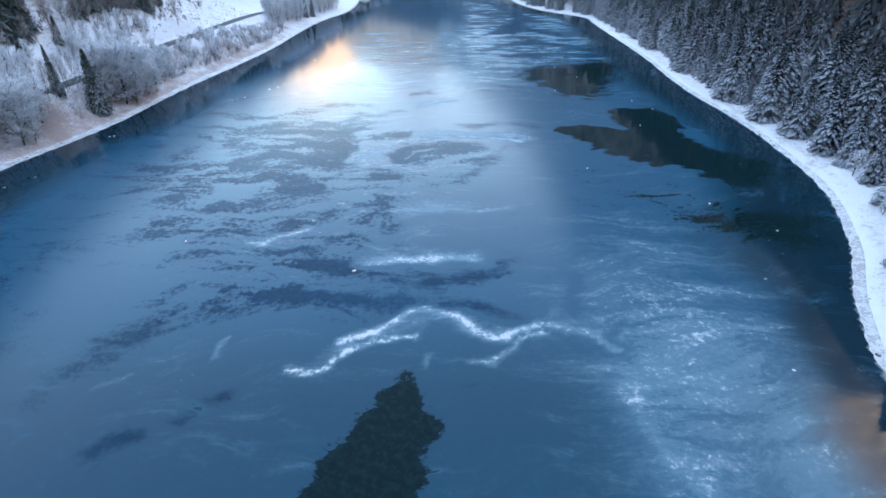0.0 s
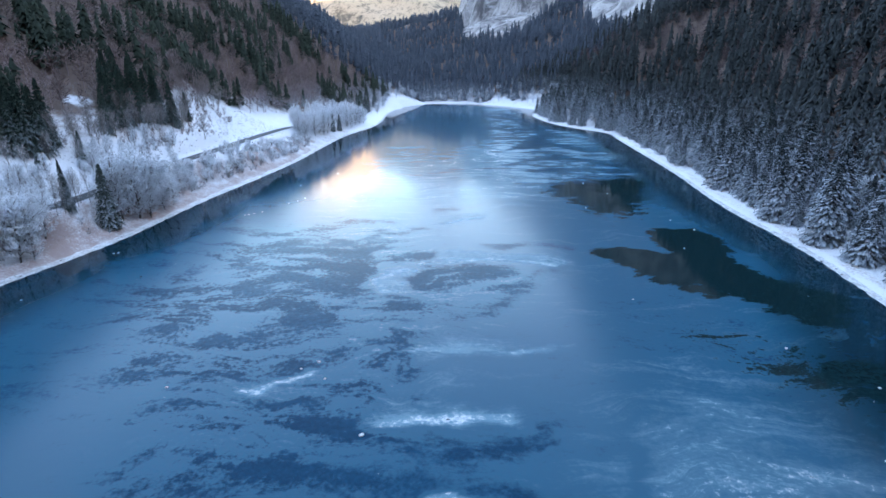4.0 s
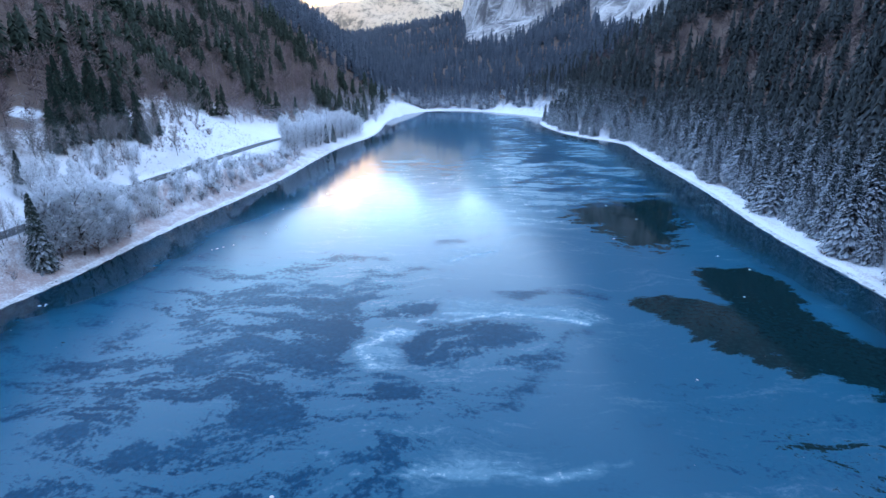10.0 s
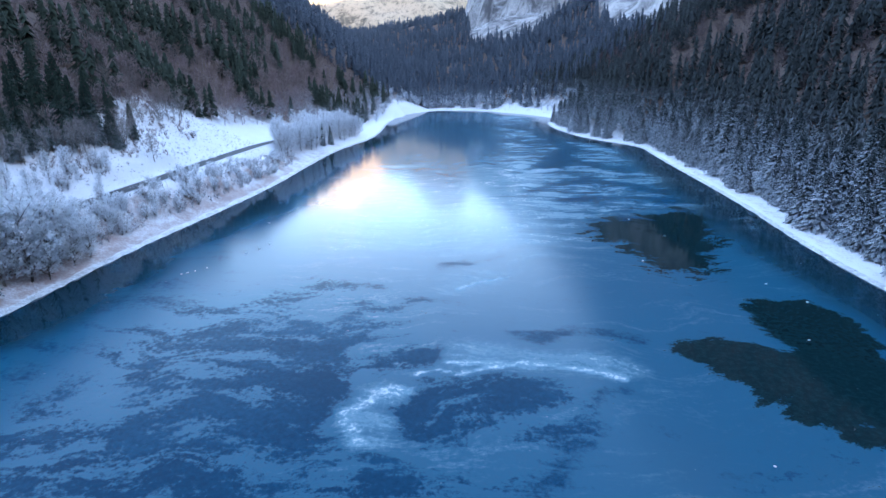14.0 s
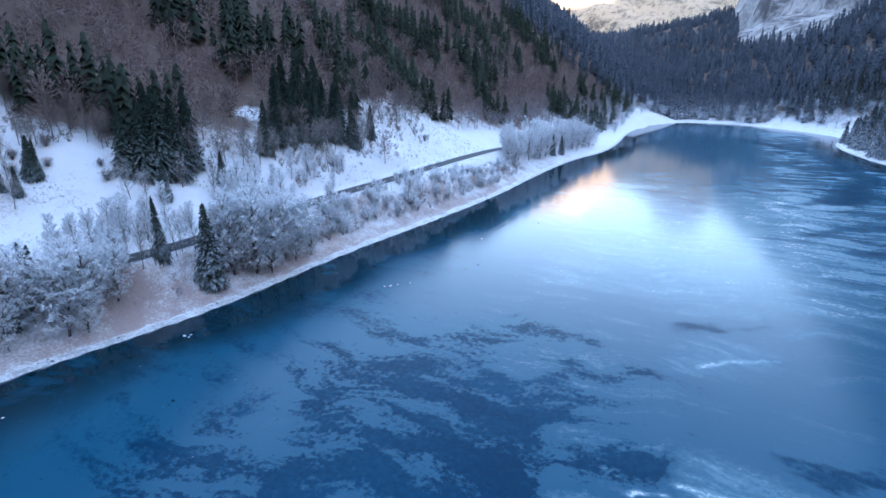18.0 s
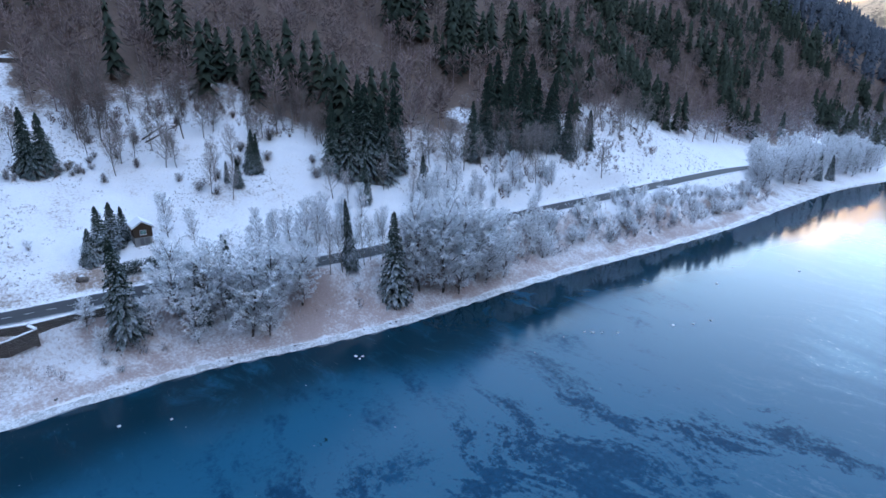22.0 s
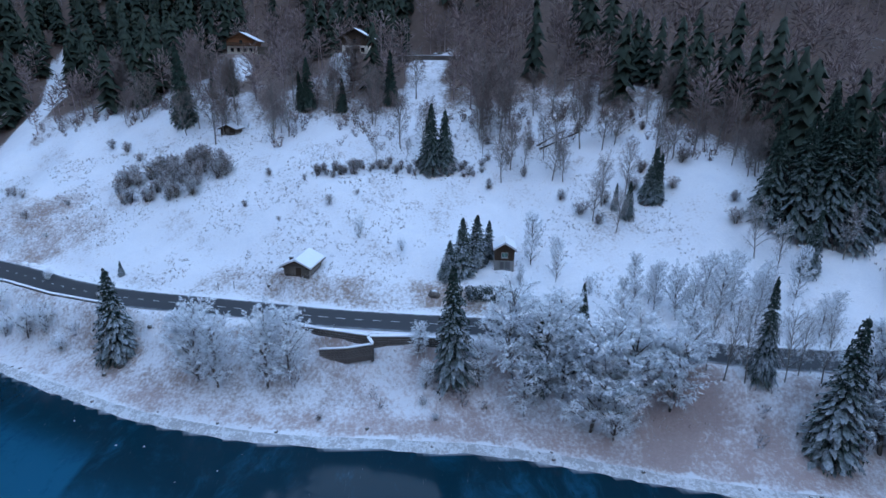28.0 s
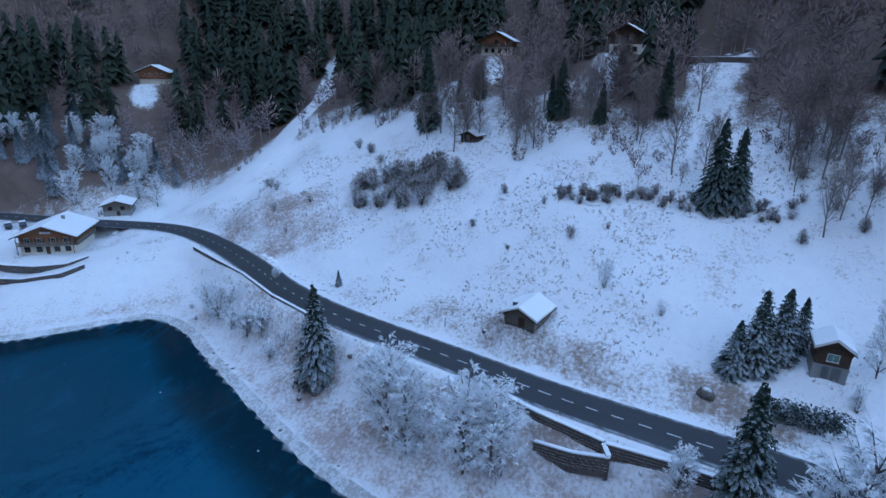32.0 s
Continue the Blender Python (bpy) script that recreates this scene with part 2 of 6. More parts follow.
class Nodes:
    """A short way to write a node material."""

    def __init__(self, name):
        self.mat = bpy.data.materials.new(name)
        self.mat.use_nodes = True
        self.tree = self.mat.node_tree
        self.bsdf = self.tree.nodes["Principled BSDF"]
        self.bsdf.inputs["Specular IOR Level"].default_value = 0.3

    def add(self, kind):
        return self.tree.nodes.new("ShaderNode" + kind)

    def put(self, socket, value):
        if isinstance(value, bpy.types.NodeSocket):
            self.tree.links.new(value, socket)
        elif isinstance(value, tuple) and len(value) == 3 and socket.type == "RGBA":
            socket.default_value = (*value, 1)
        else:
            socket.default_value = value

    def set(self, **values):
        for key, value in values.items():
            self.put(self.bsdf.inputs[key.replace("_", " ")], value)

    def noise(self, scale, detail=4.0, rough=0.6, stretch=None, warp=0.0, offset=0.0):
        geo = self.add("NewGeometry").outputs["Position"]
        if stretch or offset:
            mp = self.add("Mapping")
            mp.inputs["Scale"].default_value = stretch or (1, 1, 1)
            mp.inputs["Location"].default_value = (offset, offset * 0.7, 0)
            self.put(mp.inputs["Vector"], geo)
            geo = mp.outputs[0]
        n = self.add("TexNoise")
        self.put(n.inputs["Vector"], geo)
        n.inputs["Scale"].default_value, n.inputs["Detail"].default_value = scale, detail
        n.inputs["Roughness"].default_value, n.inputs["Distortion"].default_value = rough, warp
        return n.outputs["Fac"]

    def math(self, op, a, b=0.0, c=0.0, clamp=False):
        m = self.add("Math")
        m.operation, m.use_clamp = op, clamp
        for socket, value in zip(m.inputs, (a, b, c)):
            self.put(socket, value)
        return m.outputs[0]

    def step(self, x, lo, hi):
        m = self.add("MapRange")
        m.interpolation_type = "SMOOTHSTEP"
        self.put(m.inputs[0], x)
        m.inputs[1].default_value, m.inputs[2].default_value = lo, hi
        return m.outputs[0]

    def mix(self, k, a, b):
        m = self.add("Mix")
        m.data_type = "RGBA"
        self.put(m.inputs[0], k)
        self.put(m.inputs[6], a)
        self.put(m.inputs[7], b)
        return m.outputs[2]

    def attr(self, name):
        a = self.add("Attribute")
        a.attribute_name = name
        return a.outputs["Fac"]

    def random(self):
        return self.add("ObjectInfo").outputs["Random"]

    def up(self):
        xyz = self.add("SeparateXYZ")
        self.put(xyz.inputs[0], self.add("NewGeometry").outputs["Normal"])
        return xyz.outputs[2]

    def where(self, axis):
        xyz = self.add("SeparateXYZ")
        self.put(xyz.inputs[0], self.add("NewGeometry").outputs["Position"])
        return xyz.outputs[axis]

    def let_through(self, colour, share):
        """Thin stuff that passes part of its light on to the other side."""
        thin, both = self.add("BsdfTranslucent"), self.add("MixShader")
        self.put(thin.inputs["Color"], colour)
        both.inputs[0].default_value = share
        self.put(both.inputs[1], self.bsdf.outputs[0])
        self.put(both.inputs[2], thin.outputs[0])
        self.put(self.tree.nodes["Material Output"].inputs["Surface"], both.outputs[0])

    def bump(self, h, strength=0.3, distance=0.1):
        b = self.add("Bump")
        b.inputs["Strength"].default_value, b.inputs["Distance"].default_value = strength, distance
        self.put(b.inputs["Height"], h)
        self.put(self.bsdf.inputs["Normal"], b.outputs[0])


SNOW = (0.80, 0.82, 0.86)


def ground_material():
    n = Nodes("snowy_ground")
    snow, soil, wood = n.attr("snow"), n.attr("soil"), n.attr("wood")
    fine, mid, big = n.noise(1.7, 6, 0.7), n.noise(0.35, 5, 0.65, offset=7.0), n.noise(0.045, 4, 0.6, offset=3.0)
    grass = n.mix(mid, (0.18, 0.125, 0.10), (0.36, 0.275, 0.235))
    red = n.mix(fine, (0.26, 0.17, 0.15), (0.58, 0.47, 0.45))
    litter = n.mix(mid, (0.085, 0.060, 0.050), (0.22, 0.150, 0.125))
    base = n.mix(soil, grass, red)
    base = n.mix(wood, base, litter)
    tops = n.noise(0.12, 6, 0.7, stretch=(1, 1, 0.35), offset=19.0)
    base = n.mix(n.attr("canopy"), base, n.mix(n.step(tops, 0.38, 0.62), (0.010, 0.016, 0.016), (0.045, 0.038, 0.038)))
    cover = n.math("ADD", n.math("MULTIPLY", fine, 1.0), n.math("MULTIPLY", mid, 0.6))
    cover = n.math("ADD", cover, n.math("SUBTRACT", n.math("MULTIPLY", big, 0.4), 0.5))
    k = n.step(n.math("SUBTRACT", n.math("MULTIPLY", snow, 1.25), n.math("MULTIPLY", cover, 0.9)), 0.06, 0.46)
    tone = n.mix(n.math("ADD", n.math("MULTIPLY", mid, 0.6), n.math("MULTIPLY", fine, 0.4)), (0.66, 0.67, 0.72), (0.96, 0.96, 0.97))
    col = n.mix(k, base, tone)
    # rock where the face is steep, far up the valley
    rock_noise = n.noise(0.03, 9, 0.72, stretch=(1, 1, 0.5), warp=0.8)
    ledge = n.noise(0.05, 6, 0.7, stretch=(0.5, 0.5, 2.2), warp=0.5, offset=15.0)
    rock = n.mix(n.step(rock_noise, 0.36, 0.64), (0.11, 0.105, 0.11), (0.50, 0.47, 0.46))
    rock = n.mix(n.math("MULTIPLY", n.step(ledge, 0.56, 0.66), 0.35), rock, SNOW)
    rock = n.mix(n.step(n.noise(0.045, 8, 0.75, offset=60.0), 0.60, 0.66), rock, (0.035, 0.04, 0.038))
    col = n.mix(n.attr("rock"), col, rock)
    # sun-warmed grass, snowfields and woods on the far mountain
    alp_noise = n.noise(0.010, 9, 0.78, stretch=(1, 1, 0.6))
    alp = n.mix(n.step(alp_noise, 0.39, 0.50), (0.16, 0.125, 0.09), (0.50, 0.36, 0.24))
    alp = n.mix(n.math("MULTIPLY", n.step(n.noise(0.05, 5, 0.75, offset=80.0), 0.53, 0.60), 0.55), alp, (0.05, 0.052, 0.045))
    line = n.math("ADD", n.noise(0.005, 9, 0.76, offset=40.0), n.math("MULTIPLY", n.step(n.where(2), 640.0, 740.0), 0.20))
    line = n.math("ADD", line, n.math("MULTIPLY", n.step(n.where(0), -330.0, -60.0), 0.03))
    alp = n.mix(n.step(line, 0.65, 0.72), alp, SNOW)
    col = n.mix(n.attr("alp"), col, alp)
    n.set(Base_Color=col, Roughness=0.85)
    n.bump(n.math("ADD", fine, n.math("MULTIPLY", n.noise(5.0, 3, 0.6), 0.35)), 0.55, 0.16)
    return n.mat


def ice_material():
    n = Nodes("lake_ice")
    cover, ragged, speck, edge = n.attr("cover"), n.attr("ragged"), n.attr("speck"), n.attr("edge")
    clear, margin = n.attr("clear"), n.attr("margin")
    # the skin froze in slow swirls: every pattern is carried along by two warps
    spot = n.add("NewGeometry").outputs["Position"]
    for scale, reach in ((0.028, 26.0), (0.13, 5.0)):
        swirl, sway, go = n.add("TexNoise"), n.add("VectorMath"), n.add("VectorMath")
        n.put(swirl.inputs["Vector"], spot)
        swirl.inputs["Scale"].default_value, swirl.inputs["Detail"].default_value = scale, 2.0
        sway.operation, go.operation = "MULTIPLY_ADD", "ADD"
        n.put(sway.inputs[0], swirl.outputs["Color"])
        sway.inputs[1].default_value, sway.inputs[2].default_value = (reach, reach, 0), (-reach / 2, -reach / 2, 0)
        n.put(go.inputs[0], spot)
        n.put(go.inputs[1], sway.outputs[0])
        spot = go.outputs[0]

    def pattern(scale, detail, rough, stretch=(1, 1, 1), offset=0.0):
        mp, t = n.add("Mapping"), n.add("TexNoise")
        mp.inputs["Scale"].default_value, mp.inputs["Location"].default_value = stretch, (offset, offset * 0.7, 0)
        n.put(mp.inputs["Vector"], spot)
        n.put(t.inputs["Vector"], mp.outputs[0])
        t.inputs["Scale"].default_value, t.inputs["Detail"].default_value, t.inputs["Roughness"].default_value = scale, detail, rough
        return n.math("SUBTRACT", t.outputs["Fac"], 0.5)

    def blend(*terms):
        total = 0.0
        for socket, share in terms:
            total = n.math("MULTIPLY_ADD", socket, share, total)
        return total

    drift = pattern(0.030, 6, 0.60, (0.7, 1.5, 1), 5.0)
    tatter = pattern(0.10, 9, 0.70, (0.75, 1.5, 1))
    wisp = pattern(0.075, 9, 0.72, (0.42, 2.2, 1), 31.0)
    fine = n.math("SUBTRACT", n.noise(0.85, 7, 0.72, warp=0.4, offset=11.0), 0.5)
    torn = blend((tatter, 1.7), (drift, 0.5), (wisp, 0.8), (fine, 0.85))
    c = n.math("MULTIPLY_ADD", torn, ragged, cover)
    film = n.step(c, 0.31, 0.45)                                      # thin skin over dark ice, with torn edges
    pale = n.math("MULTIPLY_ADD", blend((wisp, 0.75), (tatter, 0.30), (drift, 0.30), (fine, 0.30)), n.math("MULTIPLY_ADD", ragged, 0.75, 0.55), cover)
    film2 = n.math("MULTIPLY", n.step(pale, 0.50, 0.86), n.attr("grey"))
    ridge = n.math("ADD", cover, blend((fine, 1.05), (tatter, 0.9), (wisp, 0.6)))
    white = n.step(ridge, 0.78, 1.06)                                 # rime and snow blown into lines
    veil = n.math("MULTIPLY", n.math("MULTIPLY", n.step(blend((wisp, 1.0), (tatter, 0.5)), 0.04, 0.28), n.math("MULTIPLY", n.step(cover, 0.44, 0.60), n.attr("grey"))), 0.22)
    deep = n.mix(n.step(blend((drift, 1.0), (fine, 0.6)), -0.2, 0.25), (0.003, 0.036, 0.078), (0.005, 0.060, 0.120))
    skin = n.mix(film2, ICE_SKIN, ICE_GREY)
    skin = n.mix(n.math("MULTIPLY", veil, film), skin, (0.26, 0.36, 0.42))
    col = n.mix(film, deep, skin)
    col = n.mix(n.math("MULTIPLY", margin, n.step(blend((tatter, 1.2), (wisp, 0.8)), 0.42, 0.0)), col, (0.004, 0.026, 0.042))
    bare = n.step(n.math("ADD", clear, blend((tatter, 2.0), (fine, 1.0), (wisp, 1.6))), 0.44, 0.58)
    col = n.mix(bare, col, n.mix(n.step(fine, -0.1, 0.25), (0.0025, 0.015, 0.019), (0.006, 0.030, 0.036)))
    white = n.math("MULTIPLY", white, n.math("SUBTRACT", 1.0, bare))
    col = n.mix(white, col, (0.62, 0.67, 0.72))
    dots = n.add("TexVoronoi")
    n.put(dots.inputs["Vector"], n.add("NewGeometry").outputs["Position"])
    dots.inputs["Scale"].default_value = 0.55
    dot = n.math("LESS_THAN", dots.outputs["Distance"], n.math("MULTIPLY", n.step(n.noise(0.25, 3, 0.6, offset=2.0), 0.52, 0.75), 0.12))
    dot = n.math("MULTIPLY", dot, speck)
    scratch = n.step(n.noise(0.5, 5, 0.7, stretch=(0.35, 2.2, 1), warp=2.0, offset=21.0), 0.64, 0.72)
    col = n.mix(n.math("MAXIMUM", dot, n.math("MULTIPLY", n.math("MULTIPLY", scratch, speck), 0.10)), col, (0.45, 0.52, 0.58))
    col = n.mix(edge, col, SNOW)
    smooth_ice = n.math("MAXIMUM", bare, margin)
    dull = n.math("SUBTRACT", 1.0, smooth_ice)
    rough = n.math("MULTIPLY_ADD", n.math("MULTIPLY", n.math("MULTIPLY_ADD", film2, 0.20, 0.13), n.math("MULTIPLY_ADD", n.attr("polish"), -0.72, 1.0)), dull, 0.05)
    rough = n.math("MULTIPLY_ADD", white, 0.35, rough)
    n.set(Base_Color=col, Roughness=rough)
    n.bsdf.inputs["IOR"].default_value = 1.31
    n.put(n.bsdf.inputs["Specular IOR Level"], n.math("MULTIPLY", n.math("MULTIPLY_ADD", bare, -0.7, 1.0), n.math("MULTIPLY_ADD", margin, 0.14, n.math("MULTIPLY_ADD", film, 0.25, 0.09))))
    n.bump(n.noise(0.6, 4, 0.6), 0.05, 0.05)
    return n.mat


ICE_SKIN, ICE_GREY = (0.008, 0.086, 0.152), (0.120, 0.250, 0.320)


def spruce_material(name, dark, light, frost, top=46.0, low=20.0):
    """Needles; rime lies on what faces up and on the ends of the boughs, and thins out with the height over the lake."""
    n = Nodes(name)
    tone = n.math("ADD", n.math("MULTIPLY", n.random(), 0.5), n.math("MULTIPLY", n.noise(0.8, 3, 0.6), 0.6))
    col = n.mix(tone, dark, light)
    rime = n.math("MULTIPLY_ADD", n.attr("tip"), 0.42, n.math("MULTIPLY", n.math("ABSOLUTE", n.up()), 0.20))
    rime = n.math("ADD", rime, n.math("ADD", n.math("MULTIPLY", n.noise(1.8, 4, 0.7), 0.45), n.math("MULTIPLY", n.noise(0.4, 3, 0.6, offset=6.0), 0.5)))
    rime = n.math("MULTIPLY", n.step(rime, 0.98 - frost, 1.54 - frost), n.step(n.where(2), top, low))
    n.set(Base_Color=n.mix(rime, col, (0.58, 0.63, 0.70)), Roughness=0.8)
    return n.mat


def twig_material(name, bare, pale, frost, top=40.0, low=16.0):
    """Bare twigs, furred with rime towards their ends."""
    n = Nodes(name)
    tone = n.math("ADD", n.math("MULTIPLY", n.random(), 0.5), n.math("MULTIPLY", n.noise(0.5, 3, 0.6), 0.6))
    col = n.mix(tone, bare, pale)
    fur = n.math("MULTIPLY_ADD", n.attr("tip"), 0.30, n.noise(0.7, 5, 0.75))
    rime = n.math("MULTIPLY", n.step(fur, 0.88 - frost, 1.04 - frost), n.step(n.where(2), top, low))
    tint = n.mix(rime, col, (0.88, 0.90, 0.93))
    n.set(Base_Color=tint, Roughness=0.85)
    n.let_through(tint, 0.12)
    return n.mat


def wood_material(name, a, b, scale=6.0):
    n = Nodes(name)
    grain = n.noise(scale, 6, 0.7, stretch=(1, 1, 0.12))
    stain = n.noise(0.7, 4, 0.6, offset=9.0)
    col = n.mix(n.math("ADD", n.math("MULTIPLY", grain, 0.7), n.math("MULTIPLY", stain, 0.4)), a, b)
    n.set(Base_Color=col, Roughness=0.75)
    n.bump(grain, 0.4, 0.02)
    return n.mat


def plain_material(name, a, b, scale=2.0, rough=0.85, relief=0.3, metal=0.0):
    n = Nodes(name)
    k = n.math("ADD", n.math("MULTIPLY", n.noise(scale, 6, 0.65), 0.6), n.math("MULTIPLY", n.noise(scale * 0.12, 4, 0.6, offset=4.0), 0.5))
    n.set(Base_Color=n.mix(k, a, b), Roughness=rough, Metallic=metal)
    n.bump(n.noise(scale * 4, 4, 0.6), relief, 0.03)
    return n.mat


def stone_material():
    n = Nodes("frosty_stone")
    cell = n.add("TexVoronoi")
    n.put(cell.inputs["Vector"], n.add("NewGeometry").outputs["Position"])
    cell.inputs["Scale"].default_value = 2.2
    k = n.math("ADD", n.math("MULTIPLY", cell.outputs["Distance"], 0.8), n.math("MULTIPLY", n.noise(3.0, 5, 0.7), 0.5))
    col = n.mix(k, (0.23, 0.20, 0.18), (0.09, 0.075, 0.07))
    rime = n.step(n.math("ADD", n.up(), n.math("MULTIPLY", n.noise(1.5, 4, 0.6), 0.35)), 0.98, 1.22)
    n.set(Base_Color=n.mix(rime, col, SNOW), Roughness=0.9)
    n.bump(k, 0.8, 0.06)
    return n.mat


def asphalt_material():
    n = Nodes("asphalt")
    wear = n.noise(0.25, 5, 0.65, stretch=(1, 0.4, 1))
    grit = n.noise(9.0, 3, 0.7)
    col = n.mix(n.math("ADD", n.math("MULTIPLY", wear, 0.7), n.math("MULTIPLY", grit, 0.35)), (0.024, 0.026, 0.030), (0.070, 0.074, 0.082))
    rime = n.math("MULTIPLY", n.step(n.attr("verge"), 0.55, 1.0), n.step(n.noise(0.8, 5, 0.7), 0.35, 0.62))
    n.set(Base_Color=n.mix(n.math("MULTIPLY", rime, 0.8), col, (0.5, 0.53, 0.58)), Roughness=0.62)
    n.bump(grit, 0.3, 0.02)
    return n.mat


M_GROUND, M_ICE, M_STONE, M_ASPHALT = ground_material(), ice_material(), stone_material(), asphalt_material()
M_SNOW = plain_material("snow", (0.78, 0.80, 0.84), (0.90, 0.91, 0.93), 1.2, 0.9, 0.35)
def shore_material():
    """Heaped snow and plates of ice, with dirty gaps between them."""
    n = Nodes("shore_ice")
    lumps, grime = n.noise(1.9, 6, 0.75, warp=0.6), n.noise(0.3, 4, 0.7, offset=8.0)
    gap = n.step(n.math("ADD", n.math("MULTIPLY", lumps, 0.8), n.math("MULTIPLY", grime, 0.5)), 0.60, 0.70)
    col = n.mix(n.noise(2.5, 5, 0.7, offset=3.0), (0.66, 0.68, 0.72), (0.93, 0.94, 0.95))
    n.set(Base_Color=n.mix(n.math("MULTIPLY", gap, 0.5), col, (0.24, 0.21, 0.20)), Roughness=0.8)
    n.bump(lumps, 0.9, 0.35)
    return n.mat


M_SHORE = shore_material()
M_SPRUCE_RIME = spruce_material("rimed_needles", (0.018, 0.030, 0.034), (0.042, 0.064, 0.066), 0.36, 50, 14)
M_SPRUCE = spruce_material("green_needles", (0.018, 0.036, 0.028), (0.048, 0.078, 0.058), 0.25, 50, 10)
M_HEDGE = spruce_material("snowy_hedge", (0.022, 0.038, 0.034), (0.050, 0.080, 0.065), 0.52, 60, 40)
M_BARK = wood_material("bark", (0.035, 0.026, 0.02), (0.13, 0.105, 0.085), 4.0)
M_PALE_BARK = wood_material("pale_bark", (0.12, 0.10, 0.09), (0.34, 0.31, 0.28), 3.0)
M_RIME_TWIG = twig_material("rimed_twigs", (0.10, 0.072, 0.068), (0.24, 0.185, 0.17), 0.50, 60, 30)
M_TWIG = twig_material("bare_twigs", (0.12, 0.085, 0.078), (0.32, 0.24, 0.22), 0.30, 48, 14)
M_RIME_WOOD = twig_material("rimed_bark", (0.05, 0.038, 0.032), (0.15, 0.12, 0.10), 0.42, 60, 30)
M_TIMBER = wood_material("dark_timber", (0.035, 0.022, 0.016), (0.12, 0.075, 0.05))
M_TIMBER_WARM = wood_material("brown_timber", (0.17, 0.066, 0.032), (0.40, 0.18, 0.09))
M_TIMBER_GREY = wood_material("weathered_timber", (0.11, 0.09, 0.075), (0.27, 0.23, 0.20))
M_PLASTER = plain_material("cream_plaster", (0.55, 0.50, 0.42), (0.78, 0.73, 0.64), 1.5, 0.85, 0.15)
M_CONCRETE = plain_material("grey_render", (0.20, 0.20, 0.20), (0.36, 0.36, 0.36), 1.8)
M_PAINT = plain_material("white_paint", (0.60, 0.61, 0.62), (0.80, 0.80, 0.80), 3.0, 0.6, 0.1)
M_GREEN = plain_material("green_paint", (0.10, 0.24, 0.21), (0.18, 0.36, 0.32), 3.0, 0.5, 0.1)
M_METAL = plain_material("dull_metal", (0.12, 0.12, 0.13), (0.28, 0.28, 0.29), 4.0, 0.5, 0.1, 0.7)
M_ICELUMP = plain_material("ice_lump", (0.62, 0.68, 0.74), (0.85, 0.88, 0.90), 3.0, 0.5, 0.3)


def glass_material():
    n = Nodes("window_glass")
    n.set(Base_Color=(0.02, 0.025, 0.03), Roughness=0.06)
    n.bsdf.inputs["Specular IOR Level"].default_value = 0.6
    return n.mat


M_GLASS = glass_material()

# ---- helpers for meshes ----


def mesh_from(name, verts, faces, material, smooth_faces=False):
    me = bpy.data.meshes.new(name)
    me.from_pydata(verts if isinstance(verts, list) else verts.tolist(), [], faces if isinstance(faces, list) else faces.tolist())
    if smooth_faces:
        me.polygons.foreach_set("use_smooth", np.ones(len(me.polygons), bool))
    if material:
        me.materials.append(material)
    return me


def part(name, data, material, parent, label=""):
    """One mesh object under a thing or a part, from a bmesh or from a mesh."""
    if isinstance(data, bmesh.types.BMesh):
        me = bpy.data.meshes.new(name)
        data.to_mesh(me)
        data.free()
        me.materials.append(material)
    else:
        me = data
    ob = new(name, me)
    ob.parent = parent
    if label:
        tagged(ob, label)
    return ob


def thing(name, x, y, z, turn, label, category, group="", kind=""):
    ob = new(name)
    ob.matrix_world = pose(x, y, z, 0, 0, turn)
    return tagged(ob, label, category, group, kind)


def box(bm, x0, y0, z0, x1, y1, z1, bevel=0.0):
    made = bmesh.ops.create_cube(bm, size=1.0, matrix=Matrix.Translation(((x0 + x1) / 2, (y0 + y1) / 2, (z0 + z1) / 2)) @ Matrix.Diagonal((x1 - x0, y1 - y0, z1 - z0, 1)))
    if bevel:
        edges = list({e for v in made["verts"] for e in v.link_edges})
        bmesh.ops.bevel(bm, geom=edges, offset=bevel, segments=1, affect="EDGES")
    return bm


def one_box(*args):
    return box(bmesh.new(), *args)


def set_attr(me, name, values):
    me.attributes.new(name, "FLOAT", "POINT").data.foreach_set("value", np.asarray(values, np.float32))


# ---- ground ----
XX, YY = np.meshgrid(GX, GY)
ZZ = height(XX, YY)
PX, PY, PZ = XX.ravel(), YY.ravel(), ZZ.ravel()
DIST = shore_distance(PX, PY)


def wood_line(px, py):
    """How far inland the woods begin, on the west bank."""
    return np.interp(py, [-200, -90, -60, -30, 0, 40, 95, 125, 145, 158, 168, 185, 200, 230, 262, 285, 305, 345, 390, 420, 480, 560],
                     [26, 60, 70, 84, 92, 80, 87, 88, 84, 78, 54, 49, 44, 41, 43, 54, 57, 58, 56, 46, 30, 14]) + 6 * ripple(px, py, 18, 2.5)


def tree_limit(px, py, rise):
    """The height up to which trees grow; lower under the crags on the east side."""
    az = px / np.maximum(py, 1)
    crag = np.interp(az, [.02, .037, .12, .16, .235, .262, .34, .40, .44, .6], [rise, .026, .030, .052, .092, .046, .040, .070, .12, .13])
    return 60 + np.hypot(px, py) * crag


